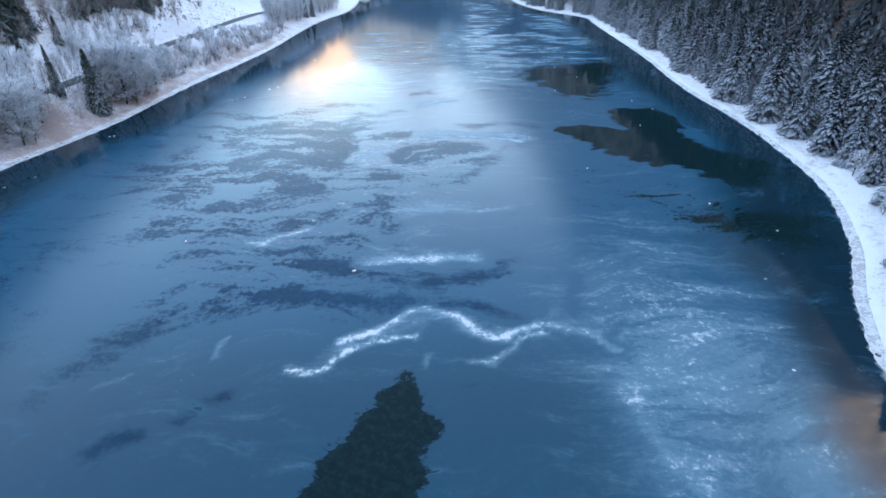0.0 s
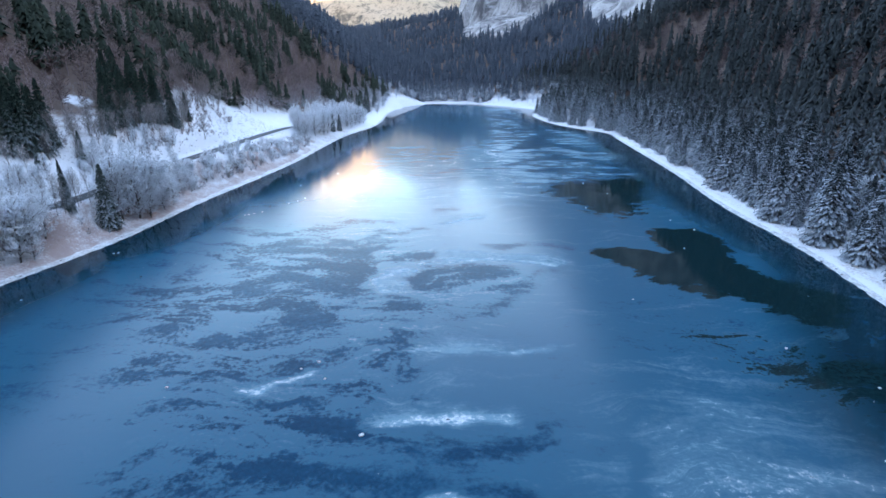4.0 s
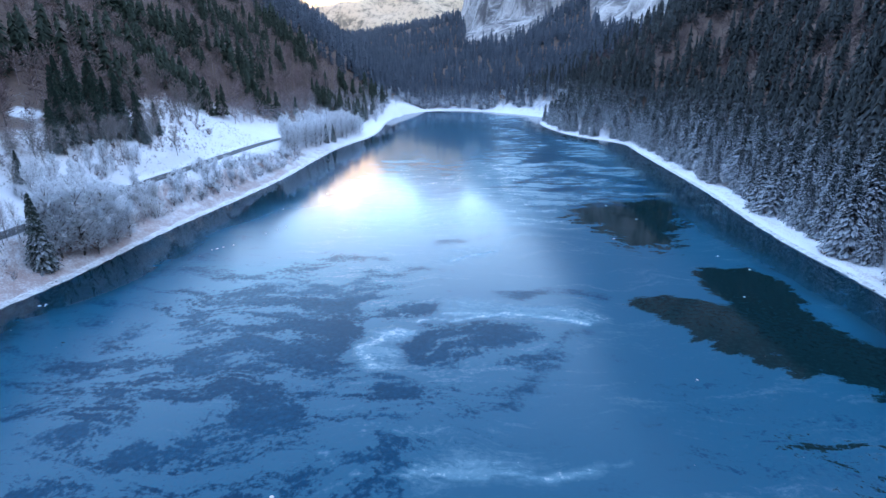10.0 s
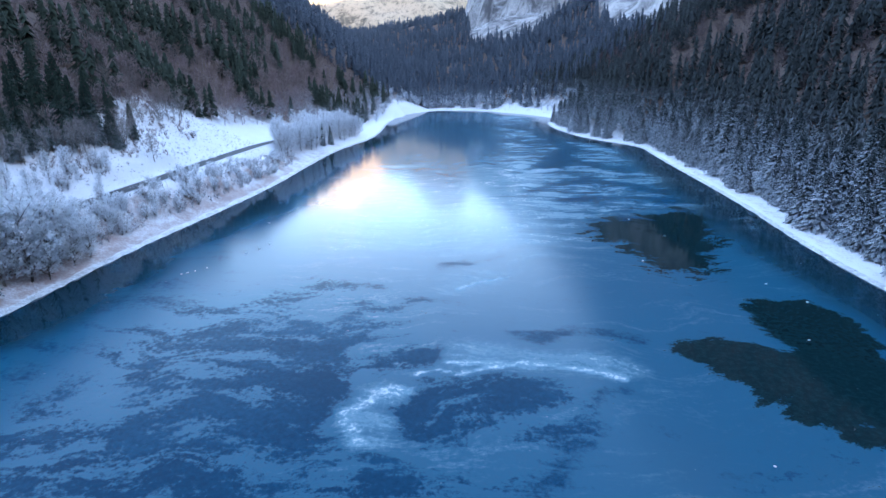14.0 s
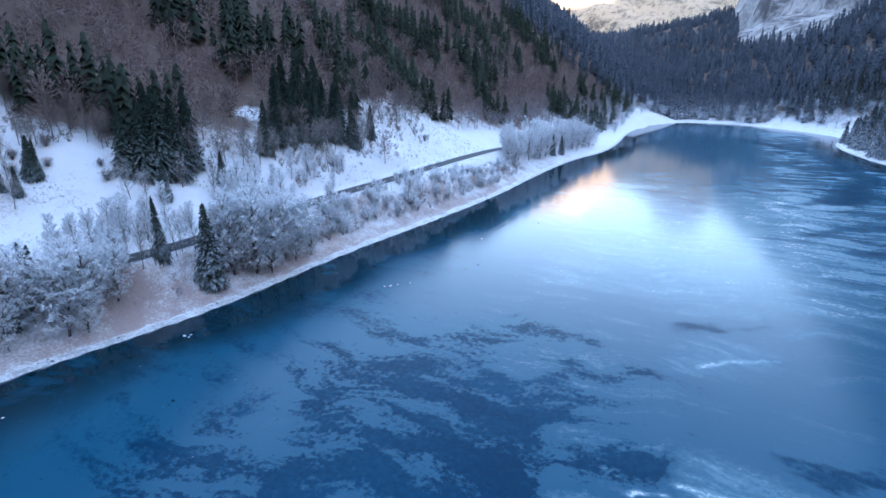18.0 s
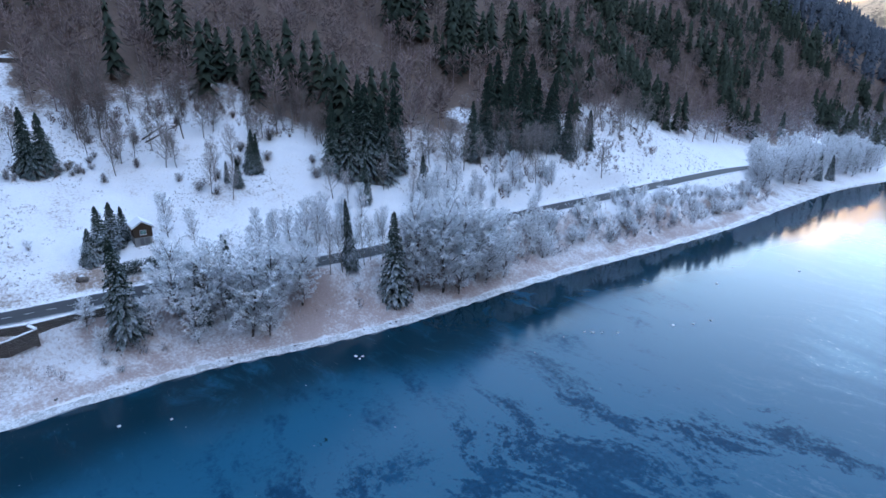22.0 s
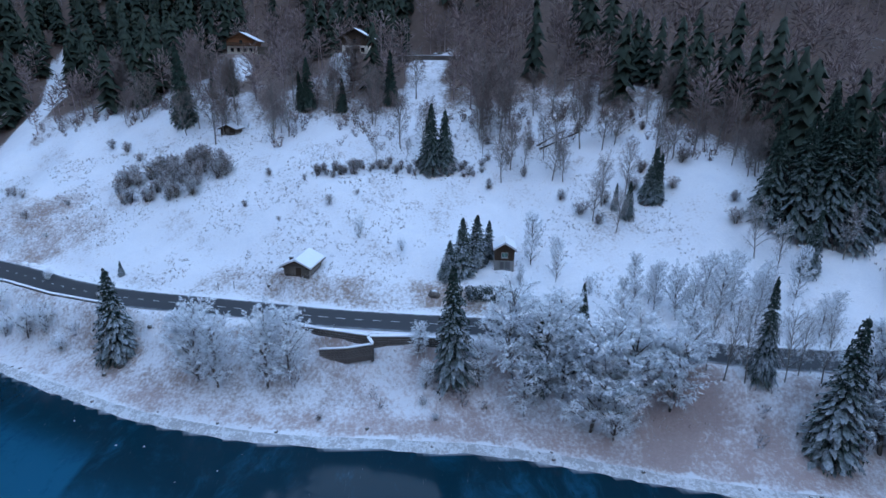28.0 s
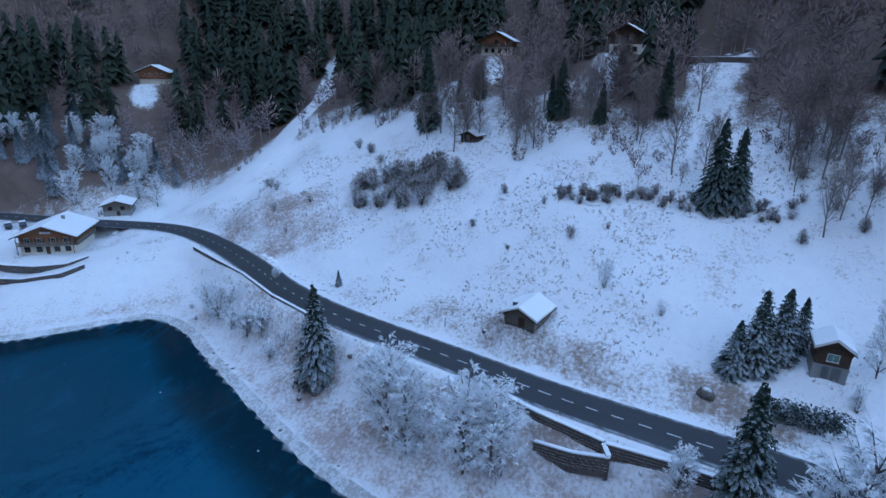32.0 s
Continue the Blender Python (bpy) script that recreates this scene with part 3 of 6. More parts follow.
def paint_ground(me):
    west, d = PX < 0, DIST
    line = np.where(west, wood_line(PX, PY), 9.0 + 2 * ripple(PX, PY, 14, 1.2))
    line = np.where(PY > 600, 14.0, line)
    inside_wood = smooth(d - line + 7 * ripple(PX, PY, 11, 9.0), -8, 34)
    snow = 0.78 - 0.05 * west * smooth(d, 18, 26) * smooth(PY, 170, 130) - 0.46 * inside_wood + 0.10 * ripple(PX, PY, 7, 4.4)
    # the bank between the lake and the road: withered grass, reddish earth under the trees
    bank = west * smooth(d, 0.6, 1.8) * smooth(d, 18, 13) * (0.35 + 0.65 * smooth(PY, -20, 40)) * smooth(PY, 470, 330)
    snow = snow - bank * (0.19 + 0.03 * smooth(PY, 70, 110) + 0.12 * ripple(PX, PY, 13, 3.3))
    red = bank * smooth(PY, 70, 100) * smooth(PY, 330, 180)
    snow = snow - 0.02 * red
    # the lakeside path, the kerb of ice along the water
    path = smooth(d, 1.2, 2.2) * smooth(d, 6.6, 5.2) * west * smooth(PY, 420, 300)
    snow = np.where(path > 0, np.minimum(snow, 1 - (0.36 + 0.14 * smooth(PY, 30, 90)) * path), snow)
    east_path = smooth(d, 2.0, 3.0) * smooth(d, 7.5, 6.0) * ~west
    snow = np.where(east_path > 0, np.minimum(snow, 1 - 0.34 * east_path), snow)
    snow = np.where((d < 0.6) & (d > -3), 1.15, snow)
    # the cut above the road, the brown slope of the knoll
    rd, ra = to_line(PX, PY, ROAD_LINE[:, :2])
    cut = west * smooth(rd, 4.5, 6) * smooth(rd, 15, 10) * (d > 15) * smooth(PY, 40, 70) * smooth(PY, 118, 100)
    knoll = west * smooth(np.hypot((PX + 190) / 16, (PY + 4) / 22), 1.2, 0.5)
    snow = snow - 0.20 * cut - 0.17 * knoll
    # clearings in the wood, the forest track
    for x, y, r in ((-262, 97, 12), (-240, 70, 8), (-225, 20, 9), (-168, 230, 9), (-180, 188, 8), (-178, 196, 7), (-242, -103, 10), (-253, -108, 10), (-254, 34, 7)):
        k = np.hypot(PX - x, PY - y) / (r * (1 + .35 * ripple(PX, PY, 6, x)))
        snow = np.maximum(snow, 0.70 * smooth(k, 1.1, 0.4))
    sd, _ = to_line(PX, PY, np.array([(-256, 100), (-236, 98), (-214, 95), (-200, 96)], float))
    snow = np.maximum(snow, 0.66 * smooth(sd + 3 * ripple(PX, PY, 7, 2.0), 11, 5))
    td, _ = to_line(PX, PY, np.array([(-205, -40), (-228, -36), (-250, -38), (-272, -40), (-300, -52)], float))
    snow = np.maximum(snow, 0.9 * smooth(td, 7, 3.5))
    for gx, gy, w in ((-104, 500, 8), (-112, 520, 8)):
        snow = np.maximum(snow, smooth(np.hypot((PX - gx) * 1.1, (PY - gy) * 0.35), w + 4, w))
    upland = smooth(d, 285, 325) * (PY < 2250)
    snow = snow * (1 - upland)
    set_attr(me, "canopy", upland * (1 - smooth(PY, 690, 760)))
    set_attr(me, "snow", snow)
    set_attr(me, "soil", np.clip(red * 1.2 + bank * 0.35 + path * 0.6 + east_path * 0.4 + knoll * 0.4, 0, 1))
    set_attr(me, "wood", inside_wood)
    gz, gx = np.gradient(ZZ, GY, GX)
    steep = np.hypot(gx, gz).ravel()
    crag = smooth(PZ - tree_limit(PX, PY, .125), -12, 10) * (PX > 0.030 * PY) * (PX < 0.5 * PY) * (PY < 2300)
    set_attr(me, "rock", np.maximum(smooth(steep, 1.25, 1.7), crag) * (PY > 780))
    set_attr(me, "alp", smooth(PY, 2250, 2420))


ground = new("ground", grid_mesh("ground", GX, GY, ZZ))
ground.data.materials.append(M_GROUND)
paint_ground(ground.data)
tagged(ground, "snow-dusted valley sides with withered grass and bare woodland floor", "ground", kind="structure")

# ---- the frozen lake ----
IX, IY = lines((-172, -64, 1.5), (-64, 48, 0.85), (48, 150, 1.3)), lines((-165, 0, 1.6), (0, 185, 0.95), (185, 330, 1.5), (330, 720, 3.0))
JX, JY = np.meshgrid(IX, IY)
QX, QY = JX.ravel(), JY.ravel()
WX = QX + 1.5 * ripple(QX, QY, 9, 1.0) + 0.7 * ripple(QX, QY, 3.4, 2.0)
WY = QY + 1.5 * ripple(QX, QY, 9, 3.0) + 0.7 * ripple(QX, QY, 3.4, 4.0)
COVER = 0.50 + 0.04 * ripple(QX, QY, 40, 2.0)
CLEAR = np.zeros_like(QX)


def drift(amount, wide, *xy):
    """Frost blown into a line (+), or a thread of clear ice (-), of that half width."""
    line = np.array(xy, float).reshape(-1, 2)
    low, high = line.min(0) - 3 * wide, line.max(0) + 3 * wide
    near = np.flatnonzero((WX > low[0]) & (WX < high[0]) & (WY > low[1]) & (WY < high[1]))
    d, _ = to_line(WX[near], WY[near], line)
    even = 0.92 + 0.22 * ripple(QX[near], QY[near], 6.5, wide)
    COVER[near] += amount * even * np.exp(-(d / wide) ** 2)


def pool(amount, soft, *xy):
    """A patch with an outline: pale (+), bare of its skin (-), or open black ice (0)."""
    ring = rounded(np.array(xy, float).reshape(-1, 2), 1)
    low, high = ring.min(0) - 2 * soft, ring.max(0) + 2 * soft
    near = np.flatnonzero((WX > low[0]) & (WX < high[0]) & (WY > low[1]) & (WY < high[1]))
    x, y = WX[near], WY[near]
    d, _ = to_line(x, y, ring, True)
    k = smooth(np.where(inside(x, y, ring), d, -d), -soft, soft)
    if amount:
        COVER[near] += amount * k
    else:
        CLEAR[near] = np.maximum(CLEAR[near], k)


def lay_frost():
    # the white arch of blown rime, and the threads round it
    drift(.44, .9, -21, 18, -15, 18, -11, 22, -4, 24, 0, 25)
    drift(.44, 1.1, -13, 25, -6, 27, -2, 31, 3, 32, 7, 30, 11, 26, 16, 25, 22, 28)
    drift(.42, .9, 9, 19, 12, 18, 17, 22, 22, 25)
    drift(.26, .9, 24, 27, 30, 25, 33, 21)
    drift(.36, .5, 1, 17, 1, 20)
    pool(.26, 3.0, -18, 19, -8, 24, 0, 27, 5, 29, 10, 23, 20, 25, 14, 28, 6, 32, -3, 30, -12, 26)
    drift(.36, .7, -50, 13, -46, 18)
    drift(.42, .9, -38, 59, -34, 58, -25, 65)
    drift(.14, 2.6, -36, 58, -26, 63)
    drift(.26, 1.4, -13, 50, -1, 50, 11, 51)
    drift(.18, 3.0, -10, 52, 0, 51, 12, 52)
    drift(.26, .7, -32, 20, -32, 25)
    drift(.12, 1.6, 33, 10, 33, 2, 34, -3, 36, -8)
    drift(.20, 1.0, -20, 78, -14, 74, -6, 75, 8, 73, 30, 76)
    pool(.10, 4.0, -8, 72, 4, 69, 22, 72, 16, 77, 0, 79)
    # the pale swirl and its long tail
    pool(.26, 2.6, -18, 103, -21, 114, -18, 121, -12, 123, -5, 120, -10, 115, -8, 110, -9, 104)
    drift(.16, 1.2, -15, 106, -18, 113, -13, 119, -8, 119)
    drift(.40, .6, -6, 125, 1, 126, 7, 128, 13, 130)
    drift(.34, .7, 0, 130, 7, 130, 15, 131, 22, 128, 29, 127, 34, 125)
    pool(.17, 3.0, -12, 124, 2, 127, 14, 128, 34, 124, 42, 126, 36, 134, 13, 138, -3, 140, -12, 134)
    drift(.40, .5, 3, 168, 7, 172, 17, 177)
    pool(.10, 5.0, -4, 160, 4, 164, 18, 172, 14, 180, 0, 176)


def bare_patches():
    drift(-.16, 4.0, -58, 14, -51, 23, -45, 32, -36, 37, -19, 38, -4, 34, 17, 30)
    drift(-.16, 2.5, -34, 9, -30, 11)
    drift(-.18, 2.2, -44, 2, -40, 5)
    drift(-.16, 3.0, -21, 50, -7, 45, 7, 41, 17, 47)
    drift(-.14, 1.5, 26, 43, 32, 45, 29, 29)
    pool(-.30, 3.0, -10, 133, -5, 138, 0, 134, -3, 129, -7, 129)
    pool(-.21, 7.0, -9, 115, -6, 117, 3, 122, 8, 125, 12, 121, 18, 120, 20, 117, 14, 110, -4, 107, -8, 111)
    pool(-.28, 5.0, -25, 154, -20, 146, -22, 125, -21, 113, -21, 100, -28, 100, -28, 115, -29, 130)
    drift(-.18, 3.0, -61, 126, -58, 142, -47, 149, -36, 148, -26, 140)
    drift(-.18, 1.8, -55, 102, -53, 110)
    pool(-.12, 5.0, -58, 104, -60, 126, -48, 144, -30, 146, -28, 104, -40, 96)
    pool(-.18, 4.0, -46, 114, -38, 118, -28, 112, -33, 102)
    pool(-.22, 4.0, -38, 91, -33, 94, -23, 92, -25, 84, -33, 83)
    pool(-.18, 4.0, -15, 99, -7, 102, -3, 94, -12, 91)
    drift(-.14, 3.0, 3, 88, 13, 95, 22, 108, 32, 121)
    drift(-.14, 2.2, -49, 146, -35, 139, -23, 134)
    drift(-.16, 2.6, -64, 85, -51, 76, -42, 80)
    pool(-.16, 2.5, -16, 80, -7, 80, -10, 72, -20, 74)
    drift(-.17, 2.5, 15, 143, 20, 141, 30, 144, 42, 140)
    drift(-.14, 3.5, -2, 183, 17, 194)
    drift(-.14, 4.0, -20, 192, 4, 188)
    # the dark streaks towards the north-east
    drift(-.30, 6.0, 22, 577, 75, 509, 85, 411, 57, 345)
    drift(-.26, 4.0, 35, 327, 75, 365, 99, 328)
    drift(-.26, 4.0, 39, 284, 73, 312, 100, 284)
    drift(-.26, 7.0, 64, 439, 111, 455, 137, 399)
    drift(-.22, 4.0, 50, 265, 84, 270, 110, 262)
    drift(.14, 4.0, 30, 330, 70, 338, 110, 320)


def black_ice():
    pool(0, 5.0, 47, 140, 63, 141, 75, 134, 70, 146, 76, 159, 96, 165, 95, 137, 90, 126, 96, 114, 108, 101, 99, 88, 88, 85, 82, 95, 77, 103, 70, 101, 61, 111, 54, 124)
    pool(0, 17.0, 49, 221, 65, 240, 85, 242, 97, 259, 100, 228, 92, 205, 77, 179, 66, 178, 60, 199)
    pool(0, 3.0, 0, 15, 2, 9, 5, 3, 1, 1, 0, -6, 0, -16, -22, -16, -17, -6, -11, 2, -8, 11, -2, 15)
    pool(0, 16.0, 56, 83, 66, 72, 74, 70, 90, 72, 96, 56, 80, 52, 68, 62)


def lay_ice(me):
    lay_frost()
    bare_patches()
    black_ice()
    cover = COVER
    d = -shore_distance(QX, QY)
    # where the skin is torn: the western middle of the lake, and the streaky north-east
    torn = 0.30 + 0.62 * smooth(np.hypot((WX + 34) / 44, (WY - 105) / 72), 1.2, 0.7)
    torn = np.maximum(torn, 1.5 * smooth(QY, 185, 250) * smooth(QX - 0.02 * QY, 4, 34))
    torn = np.maximum(torn, 0.80 * smooth(np.hypot((WX - 6) / 22, (WY - 116) / 16), 1.3, 0.7))
    torn = np.maximum(torn, 0.55 * smooth(np.hypot(WX - 66, WY - 78), 40, 20))
    cover = cover - 0.05 * smooth(torn, 0.5, 0.9) + 0.17 * smooth(QY, 185, 270) * smooth(QX, 5, 45)
    cover = cover - 0.055 * smooth(QX, -48, -75) * smooth(QY, 260, 200)
    # smooth grey skin off the east shore; clear dark ice along both shores
    cover = cover + 0.20 * smooth(np.hypot((WX - 46) / 24, (WY - 10) / 52), 1.5, 0.2)
    wide = np.where(QX < 0, 20 + 5 * ripple(QX, QY, 30, 1.0), np.interp(QY, [-10, 20, 40, 60, 83, 130, 250, 400], [14, 13, 19, 27, 30, 18, 24, 18]) + 3 * ripple(QX, QY, 20, 2.0))
    wide = np.where((QX < -105) & (QY < 45), wide * 0.55, wide)
    # pale wisps up the middle, thickened to paint in the sky's reflected glow
    cover = cover + 0.18 * smooth(QY, 160, 235) * smooth(np.abs(QX + 2 - 0.06 * (QY - 200)), 66, 26) * smooth(QY, 420, 330)
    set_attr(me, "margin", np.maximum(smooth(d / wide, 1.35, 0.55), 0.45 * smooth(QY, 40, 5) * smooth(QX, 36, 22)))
    set_attr(me, "clear", CLEAR)
    set_attr(me, "grey", 1 - 0.92 * smooth(QX, -28, -56) * smooth(QY, 290, 225))
    set_attr(me, "polish", smooth(QY, 165, 250) * smooth(QX - 0.02 * QY, 44, 16))
    set_attr(me, "cover", cover)
    set_attr(me, "ragged", torn)
    set_attr(me, "speck", smooth(d / wide, 1.4, 0.6) * smooth(d, 1, 4) + 0.12)
    set_attr(me, "edge", smooth(d, 0.7 + 0.3 * np.sin(QX * 0.9) * np.cos(QY * 0.7), 0.2))


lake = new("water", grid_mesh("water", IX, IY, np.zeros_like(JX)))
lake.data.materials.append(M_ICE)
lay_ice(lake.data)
tagged(lake, "frozen lake with clear black ice and drifts of frost", "lake", kind="structure")

# ---- the road ----


def ribbon(name, line, left, right, lift, material, across=(0.0, 1.0)):
    """A strip along a line of x, y, z, from left to right of it in metres."""
    way = np.gradient(line[:, :2], axis=0)
    side = np.stack([way[:, 1], -way[:, 0]], 1) / np.linalg.norm(way, axis=1)[:, None]
    cols = []
    for k in across:
        off = left + (right - left) * k
        cols.append(np.c_[line[:, :2] + side * off, line[:, 2] + lift])
    co = np.stack(cols, 1)
    n, m = co.shape[:2]
    i = np.arange(n * m).reshape(n, m)
    q = np.stack([i[:-1, :-1], i[:-1, 1:], i[1:, 1:], i[1:, :-1]], -1).reshape(-1, 4)
    return mesh_from(name, co.reshape(-1, 3), q, material), m


road_mesh, _m = ribbon("road", ROAD_LINE, -3.6, 3.6, 0.06, M_ASPHALT, (0, .06, .15, .5, .85, .94, 1))
set_attr(road_mesh, "verge", np.tile([1, .75, .1, 0, .1, .75, 1], len(ROAD_LINE)))
road = tagged(new("road", road_mesh), "dark asphalt lakeside road with frosted verges", "road", kind="structure")


def road_at(s):
    """Place and heading at s metres along the road."""
    step = np.r_[0, np.cumsum(np.linalg.norm(np.diff(ROAD_LINE[:, :2], axis=0), axis=1))]
    p = [float(np.interp(s, step, ROAD_LINE[:, k])) for k in range(3)]
    q = [float(np.interp(s + 0.5, step, ROAD_LINE[:, k])) for k in range(3)]
    return p, math.degrees(math.atan2(q[1] - p[1], q[0] - p[0])), q[2] - p[2]


_dash = mesh_from("dash", [(0, -.08, 0), (2.1, -.08, 0), (2.1, .08, 0), (0, .08, 0)], [(0, 1, 2, 3)], M_PAINT)
for _k in range(120):
    _p, _h, _s = road_at(8 + _k * 3.5)
    _o = part("dash", _dash, M_PAINT, road)
    _o.matrix_world = pose(_p[0], _p[1], _p[2] + 0.068 + _s, 0, 0, _h)

# ---- trees: shapes ----


def rows_of(quads_or_tris):
    """Join pieces (vertices, faces) into one vertex array and one list of faces."""
    verts, faces, n = [], [], 0
    for v, f in quads_or_tris:
        verts.append(v)
        faces.extend([tuple(i + n for i in face) for face in f])
        n += len(v)
    return np.concatenate(verts), faces


def tube(p, q, r0, r1, sides=5):
    """A tapered stick from p to q."""
    p, q = np.asarray(p, float), np.asarray(q, float)
    way = (q - p) / (np.linalg.norm(q - p) + 1e-9)
    side = np.cross(way, (0.3, 0.9, 0.2))
    side /= np.linalg.norm(side) + 1e-9
    other = np.cross(way, side)
    a = np.arange(sides) * 2 * math.pi / sides
    ring = np.cos(a)[:, None] * side + np.sin(a)[:, None] * other
    v = np.concatenate([p + ring * r0, q + ring * r1])
    f = [(i, (i + 1) % sides, sides + (i + 1) % sides, sides + i) for i in range(sides)]
    return v, f


def spruce_crown(rng, h, radius, whorls, per, low=0.06, ragged=0.25):
    """Whorls of drooping boughs: each a broad serrated spray, with twigs hanging from it. Also how far out each point lies."""
    pieces, tips = [], []
    for w in range(whorls):
        k = min(max((w + rng.uniform(-.3, .3)) / whorls, 0.0), 0.985)
        z = h * (low + (1 - low) * k)
        reach = radius * ((1 - k) ** 0.86) * (0.62 + 0.38 * min(1, k * 8 + 0.3)) + 0.10
        count = max(5, int(per * (0.5 + 0.5 * (1 - k))))
        turn = rng.uniform(0, 6.28)
        for b in range(count):
            a = turn + b * 6.28 / count + rng.uniform(-.22, .22)
            r = reach * rng.uniform(1 - ragged, 1 + ragged * 0.5)
            droop = r * rng.uniform(0.45, 0.95) * (1 - 0.55 * k)
            lift = rng.uniform(-1.1, 1.1) * h / whorls
            rise = r * 0.6 * max(0.0, k - 0.4)
            wide = r * rng.uniform(0.075, 0.125) + 0.045
            c, s = math.cos(a), math.sin(a)
            v, f, tip = [], [], []
            for n in range(6):
                t = n / 5
                out = r * t
                zz = z + lift + rise * t - droop * t * t + 0.14 * droop * t ** 4
                half = wide * (0.30 + 1.75 * t * (1.10 - t)) * (0.55 if n % 2 else 1.25)
                if n == 5:
                    half = 0.03
                for off, dz in ((-half, -half * .5), (0, 0), (half, -half * .5)):
                    v.append((c * out - s * off + rng.uniform(-.03, .03), s * out + c * off + rng.uniform(-.03, .03), zz + dz + rng.uniform(-.02, .02)))
                    tip.append(min(1.0, t * .9 + (.12 if off else 0)))
            for n in range(5):
                i = 3 * n
                f += [(i, i + 3, i + 4, i + 1), (i + 1, i + 4, i + 5, i + 2)]
            for n in range(7):                      # hanging twigs along the bough
                t = rng.uniform(.25, 1.0)
                out, off = r * t, rng.uniform(-1, 1) * wide * .8
                zz = z + lift + rise * t - droop * t * t
                x, y = c * out - s * off, s * out + c * off
                ln, q = rng.uniform(.14, .34), rng.uniform(0, 3.14)
                wx, wy = math.cos(q) * .07, math.sin(q) * .07
                i = len(v)
                v += [(x - wx, y - wy, zz + .03), (x + wx, y + wy, zz + .03), (x + c * .08 + wx * .3, y + s * .08 + wy * .3, zz - ln)]
                tip += [t * .75, t * .75, t * .45]
                f.append((i, i + 1, i + 2))
            pieces.append((np.array(v), f))
            tips += tip
    pieces.append((np.array([(-.09, 0, h - .9), (.09, 0, h - .9), (0, 0, h + .25), (0, -.09, h - .9), (0, .09, h - .9)]), [(0, 1, 2), (3, 4, 2)]))
    return (*rows_of(pieces), tips + [.6] * 5)


def fan(rng, at, way, size, slivers, wide, out, tips):
    """A spray of fine twigs spread from one point, sagging a little at the ends."""
    way = way / (np.linalg.norm(way) + 1e-6)
    side = np.cross(way, (rng.gauss(0, 1), rng.gauss(0, 1), rng.gauss(0, 1)))
    side /= np.linalg.norm(side) + 1e-6
    for n in range(slivers):
        k = (n + rng.uniform(-.3, .3)) / max(1, slivers - 1) * 2 - 1
        d = way + side * k * 1.05 + np.array([rng.gauss(0, .16), rng.gauss(0, .16), rng.gauss(-.02, .16) - .16 * abs(k)])
        d *= size * rng.uniform(.6, 1.15) / (np.linalg.norm(d) + 1e-6)
        x = np.cross(d, (rng.gauss(0, .5), rng.gauss(0, .5), 1.0))
        x *= size * wide * rng.uniform(.7, 1.2) / (np.linalg.norm(x) + 1e-6)
        drop = np.array([0, 0, -.10 * size])
        out.append((np.array([at, at + d * .55 + x, at + d + drop, at + d * .45 - x]), [(0, 1, 2, 3)]))
        tips += [.1, .75, 1.0, .75]


def branching(rng, h, spread, limbs, forks, sprays, size, trunk_share=0.30, up=0.75, wide=0.10, slivers=5):
    """A leafless tree: wood (trunk and limbs), and a crown of fine twigs in sprays; and how far out on its spray each point lies."""
    wood, fine, tips = [], [], []
    lean = np.array([rng.uniform(-.05, .05), rng.uniform(-.05, .05), 1.0])
    r0 = 0.011 * h + 0.04
    knots = [np.zeros(3)]
    for n in range(1, 5):
        knots.append(knots[-1] + lean * h * 0.205 + np.array([rng.uniform(-.025, .025) * h, rng.uniform(-.025, .025) * h, 0]))
    for n in range(4):
        wood.append(tube(knots[n], knots[n + 1], r0 * (1 - n * .22), r0 * (1 - (n + 1) * .22)))
    for m in range(limbs):
        k = trunk_share + (1 - trunk_share) * (m + rng.uniform(0, .8)) / limbs
        at = min(k, 0.98) * 4 * 0.98
        n = int(at)
        p = knots[n] + (knots[n + 1] - knots[n]) * (at - n)
        a = m * 2.4 + rng.uniform(-.4, .4)
        reach = spread * (0.50 + 0.75 * math.sin(math.pi * min(1, 0.18 + 0.82 * k))) * rng.uniform(.65, 1.15)
        rise = h * rng.uniform(.12, .25) * (0.6 + up * 0.6) * (1.3 - .6 * k) * min(1.0, .30 + 2.4 * k)
        q = p + np.array([math.cos(a) * reach * .5, math.sin(a) * reach * .5, rise * .8])
        e = q + np.array([math.cos(a) * reach * .36, math.sin(a) * reach * .36, rise * .5])
        wood.append(tube(p, q, r0 * .40, r0 * .22, 4))
        wood.append(tube(q, e, r0 * .22, r0 * .07, 3))
        fan(rng, e, e - q, size * 1.2, slivers + 1, wide, fine, tips)
        for g in range(forks):
            t = .22 + .78 * (g + rng.random()) / forks
            s = p + (q - p) * min(1, t * 1.5) if t < .67 else q + (e - q) * (t - .67) * 3
            b = a + rng.choice((-1, 1)) * rng.uniform(.35, 1.5)
            ln = reach * rng.uniform(.25, .5)
            o = s + np.array([math.cos(b) * ln, math.sin(b) * ln, ln * rng.uniform(-.05, .1 + up)])
            wood.append(tube(s, o, r0 * .12, r0 * .05, 3))
            for w in range(sprays):
                u = s + (o - s) * (w + 1) / sprays
                turn = rng.uniform(-.9, .9)
                way = np.array([math.cos(b + turn), math.sin(b + turn), rng.uniform(-.25, .35 + .5 * up)])
                fan(rng, u, way, size * rng.uniform(.7, 1.15), slivers, wide, fine, tips)
    return rows_of(wood), rows_of(fine), tips


def crooked(seed):
    return random.Random(seed)


SPRUCES, BROADLEAVES, SHRUBS, FROSTED = [], [], [], []      # pairs of meshes: trunk, crown, for trees one metre to the unit of height 10


